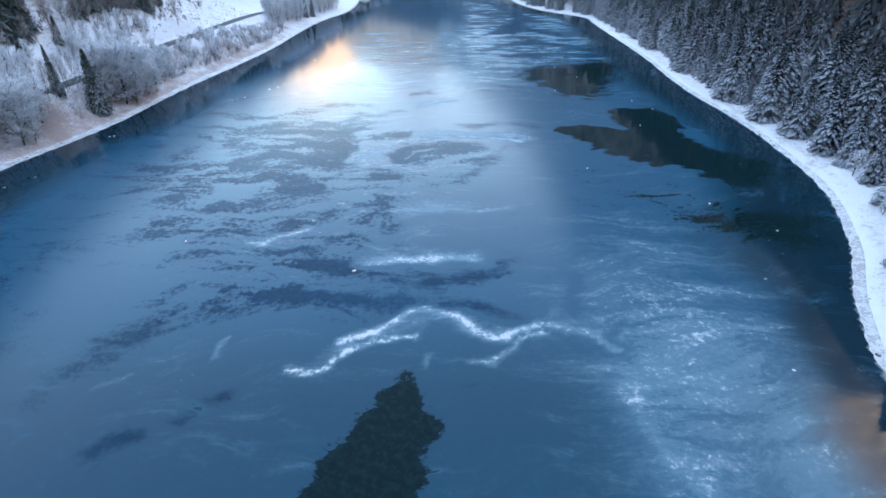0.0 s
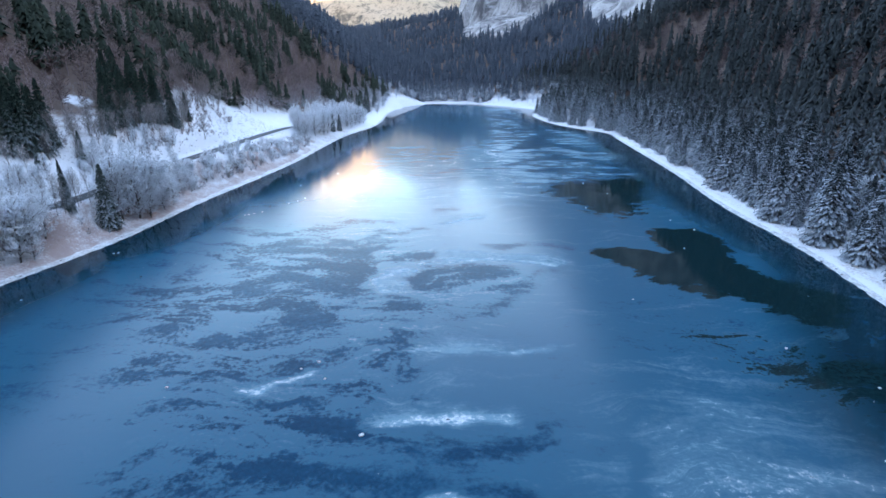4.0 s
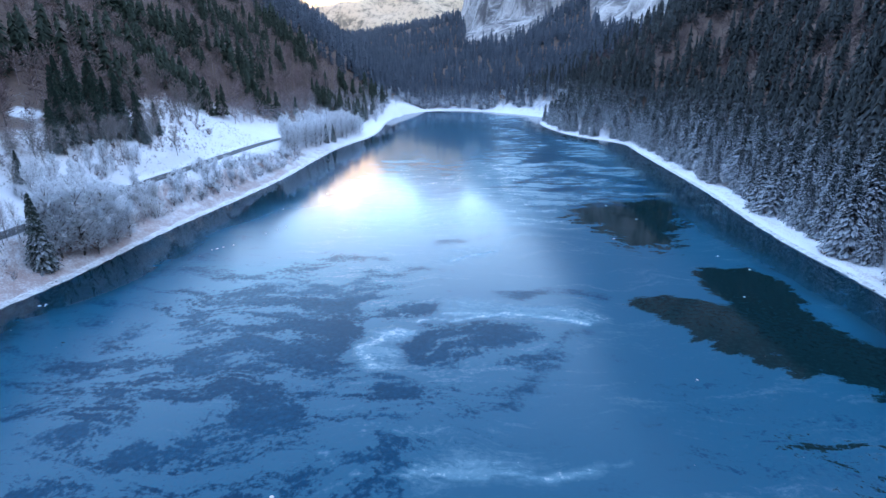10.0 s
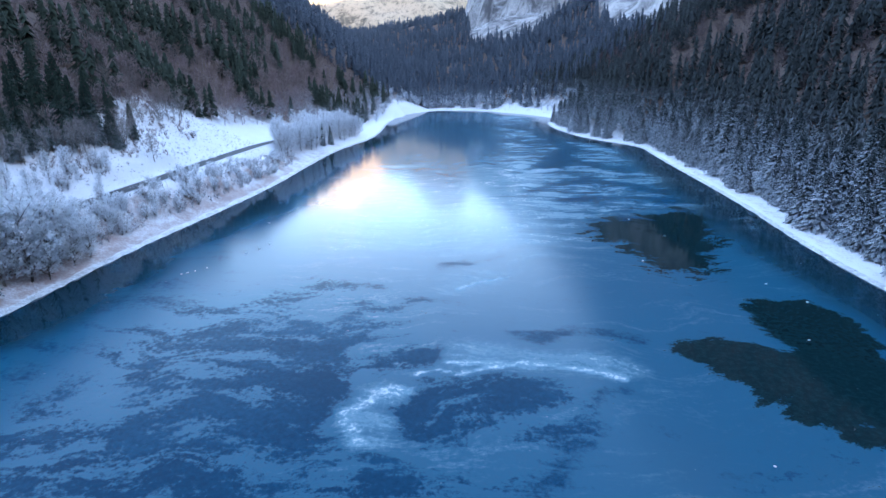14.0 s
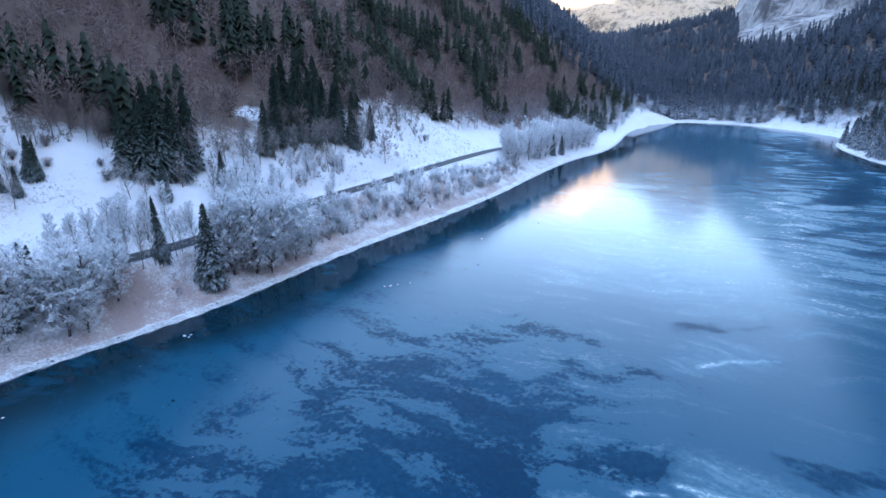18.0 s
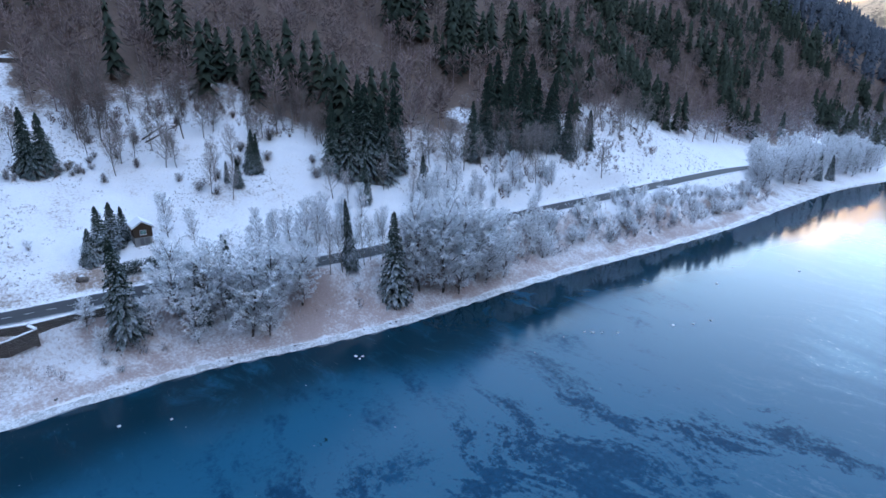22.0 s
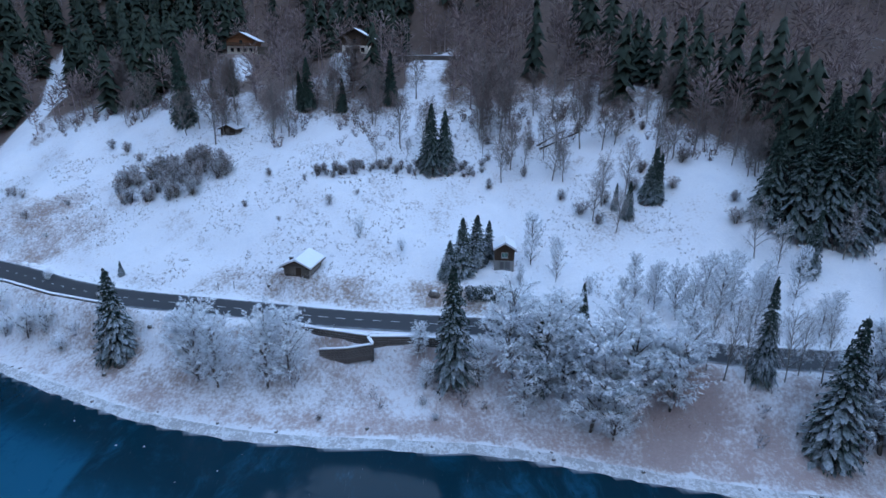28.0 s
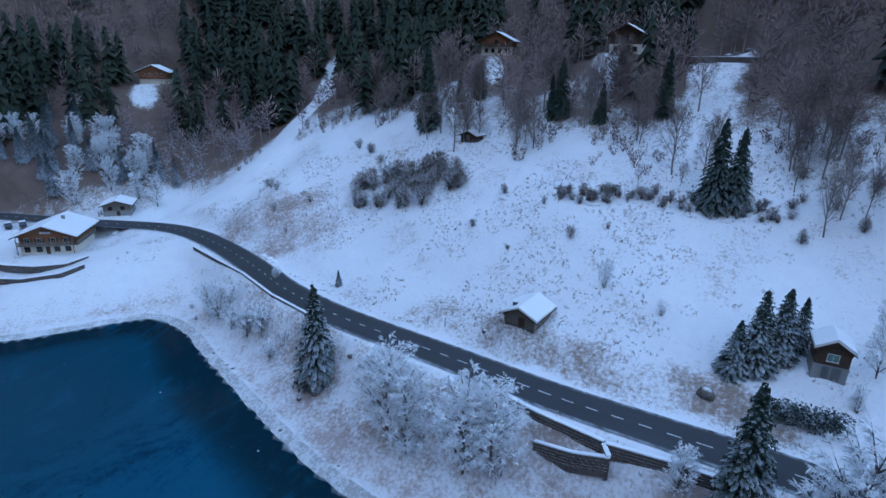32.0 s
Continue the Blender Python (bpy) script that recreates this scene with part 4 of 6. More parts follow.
def crown_mesh(verts, faces, tips):
    me = mesh_from("crown", verts, faces, None)
    set_attr(me, "tip", tips)
    return me


def grow_meshes():
    for s in range(5):
        rng = crooked(s)
        crown = crown_mesh(*spruce_crown(rng, 10, 1.75 + 0.16 * s, 44 + s, 16, 0.05, 0.32))
        tv, tf = rows_of([tube((0, 0, -.6), (0, 0, 4.5), .13, .10, 6), tube((0, 0, 4.5), (0, 0, 9.8), .10, .02, 5)])
        SPRUCES.append((mesh_from("trunk", tv, tf, M_BARK), crown))
    for s in range(5):
        (wv, wf), (cv, cf), tips = branching(crooked(50 + s), 10, 1.7 + .3 * (s % 3), 18, 7, 3, .95, .20, 1.0, .022, 5)
        BROADLEAVES.append((mesh_from("trunk", wv, wf, None), crown_mesh(cv, cf, tips)))
    for s in range(5):
        (wv, wf), (cv, cf), tips = branching(crooked(70 + s), 10, 2.05 + .3 * (s % 3), 30, 9, 4, .46, .06, .8, .085, 6)
        FROSTED.append((mesh_from("trunk", wv, wf, None), crown_mesh(cv, cf, tips)))
    for s in range(4):
        rng = crooked(90 + s)
        pieces_w, pieces_c, tips = [], [], []
        for stem in range(6):
            (wv, wf), (cv, cf), tip = branching(rng, 9, 1.5, 7, 5, 2, .85, .08, 1.0, .085, 5)
            tilt = Matrix.Rotation(rng.uniform(.05, .42), 3, "X")
            spin = Matrix.Rotation(stem * 1.05, 3, "Z")
            m = np.array(spin @ tilt) * rng.uniform(.7, 1.1)
            off = np.array([rng.uniform(-.5, .5), rng.uniform(-.5, .5), -.3])
            pieces_w.append((wv @ m.T + off, wf))
            pieces_c.append((cv @ m.T + off, cf))
            tips += tip
        wv, wf = rows_of(pieces_w)
        cv, cf = rows_of(pieces_c)
        SHRUBS.append((mesh_from("trunk", wv, wf, None), crown_mesh(cv, cf, tips)))


grow_meshes()
PROTOTYPES = {}


def tree_thing(name, meshes, index, trunk_mat, crown_mat, label, category, group, crown="crown"):
    """The first of a kind is built from its parts; further ones are copies of it."""
    key = (name, index, crown_mat.name, label)
    if key not in PROTOTYPES:
        root = tagged(new(name), label, category, group)
        for mesh, mat, part_name in ((meshes[index][0], trunk_mat, "trunk"), (meshes[index][1], crown_mat, crown)):
            copy = mesh.copy()
            copy.materials.clear()
            copy.materials.append(mat)
            part(part_name, copy, mat, root)
        PROTOTYPES[key] = [root, False]
    return PROTOTYPES[key]


def plant(kind, x, y, tall, wide=1.0, rng=random, z=None):
    name, meshes, trunk_mat, crown_mat, label, category, group = kind
    entry = tree_thing(name, meshes, rng.randrange(len(meshes)), trunk_mat, crown_mat, label, category, group)
    k = tall / 10.0
    zz = (ground_z(x, y) if z is None else z) - 0.15
    m = pose(x, y, zz, rng.uniform(-2, 2), rng.uniform(-2, 2), rng.uniform(0, 360))
    if not entry[1]:
        entry[1] = True
        ob = entry[0]
        ob.matrix_world = m
    else:
        old = entry[0].scale.copy()
        entry[0].scale = (1, 1, 1)
        ob = copy_thing(entry[0], m)
        entry[0].scale = old
    ob.scale = (k * wide, k * wide, k)
    return ob


GREEN_SPRUCE = ("spruce_tree", SPRUCES, M_BARK, M_SPRUCE, "tall green spruce with a light dusting of rime on snowy ground", "tree", "spruces on the west slope")
RIME_SPRUCE = ("spruce_tree", SPRUCES, M_BARK, M_SPRUCE_RIME, "dense spruce whitened with rime beside the frozen lake", "tree", "rimed spruces along the east shore")
RIME_TREE = ("deciduous_tree", FROSTED, M_RIME_WOOD, M_RIME_TWIG, "leafless tree white with hoar frost on the lake bank", "tree", "frosted trees along the west bank")
RIME_SHRUB = ("shrub", SHRUBS, M_RIME_WOOD, M_RIME_TWIG, "many-stemmed shrub white with hoar frost beside the road", "shrub", "frosted shrubs along the west bank")
BARE_TREE = ("deciduous_tree", BROADLEAVES, M_PALE_BARK, M_TWIG, "bare brown-grey deciduous tree at the edge of the wood", "tree", "bare trees on the west slope")
BARE_SHRUB = ("shrub", SHRUBS, M_BARK, M_TWIG, "low brown leafless bush in the snowy meadow", "shrub", "meadow bushes")

# ---- single trees of the west bank and slope: x, y, height ----
_r = crooked(7)
for _x, _y, _h in [(-134, 100.5, 20.5), (-147, 38, 17.5), (-116.2, 154.5, 22.5), (-131, 120.5, 13), (-131, 114, 13), (-169, 29, 3.6),
                   (-158.4, 103.6, 12), (-160.6, 106.6, 11), (-157.2, 100.8, 8), (-163.6, 109.6, 8.5), (-193, 98, 16.5), (-193.6, 101.7, 15), (-229.5, 23.5, 23),
                   (-225, 62, 15), (-226, 59.5, 11), (-221, 72.5, 9.6), (-241.6, 34.7, 10.5), (-241.6, 28.5, 8), (-223, 86.6, 15.2)]:
    plant(GREEN_SPRUCE, _x, _y, _h, 1.4 if -166 < _x < -157 and _y > 100 else 1.05, _r)
for _x, _y, _h in [(-145.6, 168, 12.6), (-166.6, 140.4, 8.2), (-168.7, 147.3, 11), (-155, 169.7, 23), (-151, 178.9, 25), (-153, 185.2, 25),
                   (-153.6, 174, 27), (-157.6, 166, 20.5), (-154.3, 181.9, 22), (-143.4, 188.4, 10.9), (-159, 176, 24)]:
    plant(GREEN_SPRUCE, _x, _y, _h, 1.0, _r)
for _x, _y, _h in [(-145.7, 228.8, 23), (-143.4, 238, 24), (-141.4, 250, 22), (-135, 254, 16), (-135.4, 268, 15), (-149, 236, 24), (-150, 246, 24),
                   (-146, 258, 22), (-152, 226, 22), (-148, 221, 20), (-157, 238, 25), (-157, 337, 12.7), (-170, 146.5, 11.8), (-169.5, 138.6, 6.2),
                   (-118.9, 455.6, 14.4), (-160, 250, 24), (-154, 231, 25), (-144, 245, 24), (-139, 259, 19), (-153, 254, 25), (-147, 214, 19)]:
    plant(GREEN_SPRUCE, _x, _y, _h, 1.05, _r)
# frosted broadleaved trees on the bank
for _x, _y, _h in [(-132.4, 110.2, 17.5), (-129.8, 114.7, 17), (-123.8, 121.3, 19), (-124.9, 126.0, 18), (-126.8, 122.4, 16), (-129.1, 118.0, 12),
                   (-124.3, 133.9, 14.5), (-126.0, 130.4, 13.5), (-132.6, 104.3, 9), (-134.5, 101.8, 6.5), (-136.4, 94.1, 6.5), (-127.0, 137.4, 11), (-121.8, 124.2, 12), (-127.6, 111.4, 11), (-131.4, 117.6, 14), (-128.4, 126.6, 14), (-133.2, 95.6, 5.5)]:
    plant(RIME_TREE, _x, _y, _h * 1.08, 1.05, _r)
for _x, _y, _h in [(-115.7, 162.0, 21), (-112.6, 167.4, 22), (-111.9, 174.1, 21), (-112.0, 183.8, 17), (-112.8, 190.8, 15), (-117.2, 160.0, 17),
                   (-116.4, 167.0, 19), (-112.4, 179.0, 19), (-117.8, 172.6, 17), (-117.6, 180.0, 15), (-110.6, 171.0, 15), (-110.4, 181.4, 14), (-119.2, 168.0, 15), (-109.4, 187.6, 11), (-113.6, 187.2, 12)]:
    plant(RIME_TREE, _x, _y, _h * 1.15, 1.0, _r)
for _x, _y, _h in [(-135.5, 68.4, 16.5), (-136.6, 72.0, 14), (-138.6, 55.6, 16), (-136.8, 59.6, 15), (-141.0, 53.4, 12)]:
    plant(RIME_TREE, _x, _y, _h, 1.05, _r)
# dark stems with thin frosted tops in the gap by the road, and a gaunt spruce
for _x, _y, _h in [(-126.3, 139.8, 13), (-124.7, 142.0, 14), (-123.9, 144.9, 14), (-123.0, 150.6, 13), (-130.9, 139.8, 12), (-122.1, 155.8, 12), (-123.6, 153.0, 11)]:
    plant(BARE_TREE, _x, _y, _h, .6, _r)
plant(GREEN_SPRUCE, -124.2, 147.4, 16.5, .62, _r)
plant(GREEN_SPRUCE, -138.7, 123.2, 9.8, 1.0, _r)
for _x, _y, _h in [(-100.6, 359, 13), (-99.2, 399, 13), (-104, 372, 12), (-95, 385, 12), (-92, 408, 13), (-98, 415, 13), (-88, 425, 12), (-80, 438, 12),
                   (-90, 440, 13), (-75, 452, 11), (-100, 430, 12), (-84, 455, 12), (-70, 468, 10), (-68, 560, 9), (-66, 600, 9)]:
    plant(RIME_TREE, _x, _y, _h * 1.4, 1.1, _r)
for _x, _y, _h in [(-93, 378, 19), (-89, 389, 18), (-88, 398, 17), (-96, 366, 18), (-76, 436, 15)]:
    plant(RIME_TREE, _x, _y, _h, 1.15, _r)
for _x, _y, _h in [(-85.6, 407, 15), (-82, 416, 13)]:
    plant(GREEN_SPRUCE, _x, _y, _h, .9, _r)
for _n in range(34):
    _y = _r.uniform(346, 475)
    _x = float(np.interp(_y, [345, 400, 440, 480], [-95, -90, -78, -62])) - _r.uniform(0, 18)
    if float(shore_distance(np.array([_x]), np.array([_y]))[0]) > 7 and float(to_line(np.array([_x]), np.array([_y]), ROAD_LINE[:, :2])[0][0]) > 5:
        plant(RIME_TREE, _x, _y, _r.uniform(11, 17), 1.15, _r)
for _x, _y, _h in [(-162.0, 0, 10.5), (-161.2, 4, 10), (-155.7, 16.2, 9.5), (-154.6, 20.6, 8.5), (-168.6, 13.5, 3), (-158, 10, 6), (-151, 25, 4.5)]:
    plant(RIME_SHRUB, _x, _y, _h, 1.1, _r)
_k = 0
while _k < 105:
    _x, _y = _r.uniform(-125, -80), _r.uniform(182, 352)
    _d = float(shore_distance(np.array([_x]), np.array([_y]))[0])
    _rd = float(to_line(np.array([_x]), np.array([_y]), ROAD_LINE[:, :2])[0][0])
    if 7 < _d < 19 and _rd > 4.8:
        plant(RIME_SHRUB, _x, _y, _r.uniform(4.5, 8.5) * (1.0 if _y < 255 else .72), 1.1, _r)
        _k += 1
for _n in range(50):     # frosted trees and scrub between the road and the meadow
    _y = _r.uniform(114, 236)
    _x = float(np.interp(_y, ROAD_LINE[:, 1], ROAD_LINE[:, 0])) - _r.uniform(6, 15)
    if _n % 3:
        plant(RIME_TREE, _x, _y, _r.uniform(7.5, 12.5), _r.uniform(.6, .85), _r)
    else:
        plant(RIME_SHRUB, _x, _y, _r.uniform(3.5, 6), .9, _r)
plant(RIME_TREE, -159.1, 118, 12, .7, _r)
plant(RIME_TREE, -153, 122, 10, .6, _r)
plant(RIME_SHRUB, -169.5, 81.4, 6, .6, _r)
plant(RIME_SHRUB, -165.4, 91, 3, .9, _r)
for _n in range(64):     # frosted trees below the wood, behind the lodge
    _x, _y = _r.uniform(-219, -184), _r.uniform(-118, -60)
    if float(to_line(np.array([_x]), np.array([_y]), ROAD_LINE[:, :2])[0][0]) > 7 and math.hypot(_x + 196, _y + 70) > 10:
        plant(RIME_TREE if _n % 2 else RIME_SPRUCE, _x, _y, _r.uniform(8, 14), 1.0, _r)
# bushes of the meadow
for _n in range(80):
    _a, _b = _r.uniform(0, 6.28), _r.random() ** .5
    plant(BARE_SHRUB, -203 + math.cos(_a) * _b * 9, 29 + math.sin(_a) * _b * 16, _r.uniform(3, 5.6), 1.35, _r)
for _n in range(60):
    _y = _r.uniform(66, 112)
    plant(BARE_SHRUB, -192 + _r.uniform(-2.2, 2.2), _y, _r.uniform(1.6, 3.2), 1.3, _r)
for _x, _y, _h in [(-180.4, 73.6, 3), (-178, 62, 1.5), (-183, 80, 1.6), (-186, 52, 2.5), (-196, 56, 3), (-194, -6, 2.6), (-199, 2, 2), (-188, 2, 1.8),
                   (-206, -16, 4), (-209, -20, 3.5), (-203, -12, 3), (-222, 8, 4), (-226, 2, 4), (-216, 14, 3), (-193, 118, 4), (-196, 124, 4.5),
                   (-187, 121, 3.5), (-160, -2, 1.6), (-163, -6, 1.4), (-158, 30, 1.4), (-146, 50, 1.2), (-129, 78, 1.5), (-131, 95, 2.2), (-128, 97, 2)]:
    plant(BARE_SHRUB, _x, _y, _h, 1.2, _r)
# bare trees at the wood's edge
for _n in range(120):
    _y = _r.uniform(-20, 330)
    _d = float(wood_line(np.array([-150.0]), np.array([_y]))[0]) + _r.uniform(-10, 20)
    _x0 = float(np.interp(_y, [-20, -8, 31, 90, 150, 212, 290, 345], [-165, -159, -140, -123.5, -109, -101, -86, -82]))
    plant(BARE_TREE, _x0 - _d * 1.02, _y, _r.uniform(10, 17), .85, _r)
for _x, _y, _h in [(-208.7, 112.4, 21), (-212, 118, 19), (-213.4, 82, 17), (-206, 120, 18), (-167, 133, 11), (-171, 136, 12), (-163, 137, 10), (-173, 142, 13),
                   (-196, 84, 5), (-197, 92, 5), (-198, 112, 8), (-200, 120, 9), (-186, 130, 9), (-150, 160, 12), (-147, 163, 10), (-141, 182, 11), (-147, 192, 14), (-150, 197, 15), (-146, 201, 13), (-144, 207, 14), (-149, 205, 16), (-143, 214, 12), (-141, 222, 13), (-139, 232, 12), (-137, 243, 11)]:
    plant(BARE_TREE, _x, _y, _h, .8, _r)

for _n in range(70):
    _y = _r.uniform(112, 190) if _n % 3 else _r.uniform(150, 188)
    _d = _r.uniform(58, 86) if _y > 150 else _r.uniform(64, 88)
    _x = float(np.interp(_y, [90, 150, 212], [-123.5, -109, -101])) - _d * 1.04
    if _n % 5 < 3:
        plant(BARE_TREE, _x, _y, _r.uniform(8, 14), _r.uniform(.6, .95), _r)
    else:
        plant(BARE_SHRUB, _x, _y, _r.uniform(2, 4.2), 1.4, _r)
for _x, _y in ((-172, 137), (-169, 141), (-166, 134), (-170, 131), (-174, 144), (-176, 128), (-160, 165), (-158, 160), (-163, 162), (-165, 172), (-160, 178)):
    plant(BARE_SHRUB, _x, _y, _r.uniform(2.4, 4.4), 1.5, _r)

# ---- rimed spruces of the east shore ----
_r = crooked(31)
_y = 22.0
EAST_SPOTS = []
while _y < 575:
    _x0 = float(np.interp(_y, [11, 40, 51, 81, 104, 155, 185, 257, 331, 389, 419, 453, 490, 562], [73, 89, 97, 111, 115, 119, 118, 126, 130, 133, 137, 113, 99, 92]))
    for _row in range(3):
        EAST_SPOTS.append((_x0 + 10.5 + _row * 8.0 + _r.uniform(-2.4, 2.4), _y + _r.uniform(-2.4, 2.4)))
    _y += _r.uniform(7.0, 11.0) * (1 if _y < 300 else 1.3)
for _x, _y in EAST_SPOTS:
    if _r.random() < 0.9:
        plant(RIME_SPRUCE, _x, _y, _r.uniform(15, 27), _r.uniform(1.1, 1.5), _r)
    else:
        plant(RIME_TREE, _x - 2, _y, _r.uniform(6, 11), .9, _r)

# ---- the woods on the slopes: far too many to count ----


def small_spruce(rng):
    """Overlapping ragged tiers of boughs on a stem."""
    pieces = [tube((0, 0, -.6), (0, 0, 3), .14, .12, 3)]
    tiers = 10
    for t in range(tiers):
        k = t / tiers
        top, low = 10 * (k + 2.2 / tiers), 10 * (k + .03) + rng.uniform(-.3, .3)
        r = 2.1 * (1 - k) ** .8 + .14
        a0, m = rng.uniform(0, 6.28), 12 if k < .5 else 8
        v = [(rng.uniform(-.15, .15), rng.uniform(-.15, .15), min(top, 10.2))]
        for i in range(m):
            a = a0 + i * 6.28 / m + rng.uniform(-.15, .15)
            q = r * (rng.uniform(.75, 1.2) if i % 2 else rng.uniform(.42, .68))
            v.append((math.cos(a) * q, math.sin(a) * q, low + (0 if i % 2 else .7) + rng.uniform(-.4, .4)))
        pieces.append((np.array(v), [(0, 1 + i, 1 + (i + 1) % m) for i in range(m)]))
    return rows_of(pieces)


def small_broadleaf(rng):
    """A pale stem under a round crown of twigs that spread from its middle."""
    pieces = [tube((0, 0, -.5), (rng.uniform(-.3, .3), rng.uniform(-.3, .3), 6.5), .15, .06, 3)]
    mid = np.array([0, 0, 5.2])
    for n in range(120):
        d = np.array([rng.gauss(0, 1), rng.gauss(0, 1), rng.gauss(.35, 1)])
        d /= np.linalg.norm(d) + 1e-6
        p = mid + d * np.array([2.0, 2.0, 3.9]) * rng.uniform(.35, 1.0) * (1.12 if d[2] > 0 else .9)
        way = d * np.array([.8, .8, .5]) + np.array([rng.gauss(0, .3), rng.gauss(0, .3), .55])
        way *= rng.uniform(.8, 1.5) / (np.linalg.norm(way) + 1e-6)
        x = np.cross(way, (rng.gauss(0, 1), rng.gauss(0, 1), .2))
        x *= .10 / (np.linalg.norm(x) + 1e-6)
        pieces.append((np.array([p - way * .5, p + x, p + way * .5, p - x]), [(0, 1, 2, 3)]))
    return rows_of(pieces)


def small_shrub(rng):
    """Stems and twigs fanning out from one foot."""
    pieces = []
    for n in range(64):
        a, k = rng.uniform(0, 6.28), rng.random()
        r = 3.4 * rng.random() ** .6
        p = np.array([math.cos(a) * r * (.35 + .65 * k), math.sin(a) * r * (.35 + .65 * k), 9.0 * k * (1 - .045 * r)])
        d = np.array([math.cos(a) * rng.random(), math.sin(a) * rng.random(), rng.uniform(.5, 1.3)]) * rng.uniform(1.2, 2.8)
        x = np.cross(d, (rng.gauss(0, 1), rng.gauss(0, 1), .2))
        x *= .22 / (np.linalg.norm(x) + 1e-6)
        pieces.append((np.array([p - d * .5, p + x, p + d * .5, p - x]), [(0, 1, 2, 3)]))
    return rows_of(pieces)


def wood_stuff(name, makers, spots, material, label, tall, wide=1.0, seed=0):
    """One mesh of many trees at x, y."""
    rng = np.random.default_rng(seed)
    shapes = []
    for m in range(5):
        v, f = makers(crooked(200 + m + seed))
        shapes.append((np.asarray(v), np.concatenate([np.array(face) for face in f]), np.array([len(face) for face in f])))
    zs = height(spots[:, 0], spots[:, 1]) - 0.3
    turn = rng.uniform(0, 6.28, len(spots))
    high = rng.uniform(*tall, len(spots)) / 10
    girth = high * wide * rng.uniform(.85, 1.15, len(spots))
    tint = rng.random(len(spots))
    pick = rng.integers(0, 5, len(spots))
    allv, allf, alln, allt, base = [], [], [], [], 0
    for n in range(len(spots)):
        v, f, sizes = shapes[pick[n]]
        c, s = math.cos(turn[n]), math.sin(turn[n])
        w = np.empty_like(v)
        w[:, 0] = (v[:, 0] * c - v[:, 1] * s) * girth[n] + spots[n, 0]
        w[:, 1] = (v[:, 0] * s + v[:, 1] * c) * girth[n] + spots[n, 1]
        w[:, 2] = v[:, 2] * high[n] + zs[n]
        allv.append(w)
        allf.append(f + base)
        alln.append(sizes)
        tone = np.clip(.62 * tint[n] + .38 * v[:, 2] / 10, 0, 1)      # painted lighter towards the top, as if lit from above; stems are pale
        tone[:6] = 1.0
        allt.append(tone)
        base += len(v)
    co, fa, sizes = np.concatenate(allv), np.concatenate(allf), np.concatenate(alln)
    me = bpy.data.meshes.new(name)
    me.vertices.add(len(co))
    me.vertices.foreach_set("co", co.ravel().astype(np.float32))
    me.loops.add(fa.size)
    me.loops.foreach_set("vertex_index", fa.ravel().astype(np.int32))
    me.polygons.add(len(sizes))
    me.polygons.foreach_set("loop_start", np.r_[0, np.cumsum(sizes)[:-1]].astype(np.int32))
    me.update(calc_edges=True)
    me.validate()
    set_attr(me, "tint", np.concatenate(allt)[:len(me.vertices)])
    me.materials.append(material)
    return tagged(new(name, me), label, "wood", kind="stuff")


def wood_tint(name, dark, light, frost, top, low):
    n = Nodes(name)
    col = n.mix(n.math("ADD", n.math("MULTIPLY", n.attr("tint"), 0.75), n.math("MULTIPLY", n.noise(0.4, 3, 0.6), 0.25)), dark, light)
    rime = n.math("ADD", n.math("MULTIPLY", n.math("ABSOLUTE", n.up()), 0.4), n.noise(0.7, 4, 0.7))
    rime = n.math("MULTIPLY", n.step(rime, 1.05 - frost, 1.5 - frost), n.step(n.where(2), top, low))
    n.set(Base_Color=n.mix(rime, col, (0.60, 0.65, 0.72)), Roughness=0.85)
    return n.mat


M_FAR_SPRUCE = wood_tint("far_needles", (0.012, 0.022, 0.015), (0.042, 0.058, 0.040), 0.34, 27, 8)
M_EAST_SPRUCE = wood_tint("east_needles", (0.013, 0.019, 0.022), (0.046, 0.056, 0.058), 0.40, 44, 16)
M_EAST_TWIG = wood_tint("east_twigs", (0.060, 0.044, 0.047), (0.17, 0.125, 0.125), 0.55, 40, 14)
# rimed needles of the valley, with the blue haze of distance mixed into the colour
M_HAZY_SPRUCE = wood_tint("hazy_valley_needles", (0.032, 0.046, 0.066), (0.095, 0.115, 0.145), 0.42, 26, 6)
M_FAR_TWIG = wood_tint("far_twigs", (0.085, 0.060, 0.058), (0.37, 0.275, 0.265), 0.60, 40, 14)


M_BRUSH = wood_tint("brush_twigs", (0.10, 0.068, 0.060), (0.30, 0.215, 0.195), 0.42, 60, 30)
M_THICKET = wood_tint("frosted_thicket", (0.16, 0.115, 0.105), (0.32, 0.255, 0.24), 0.62, 60, 30)


def scatter(x0, x1, y0, y1, gap, keep, seed):
    rng = np.random.default_rng(seed)
    gx, gy = np.meshgrid(np.arange(x0, x1, gap), np.arange(y0, y1, gap))
    p = np.stack([gx.ravel(), gy.ravel()], 1) + rng.uniform(-.48, .48, (gx.size, 2)) * gap
    return p[keep(p[:, 0], p[:, 1])]


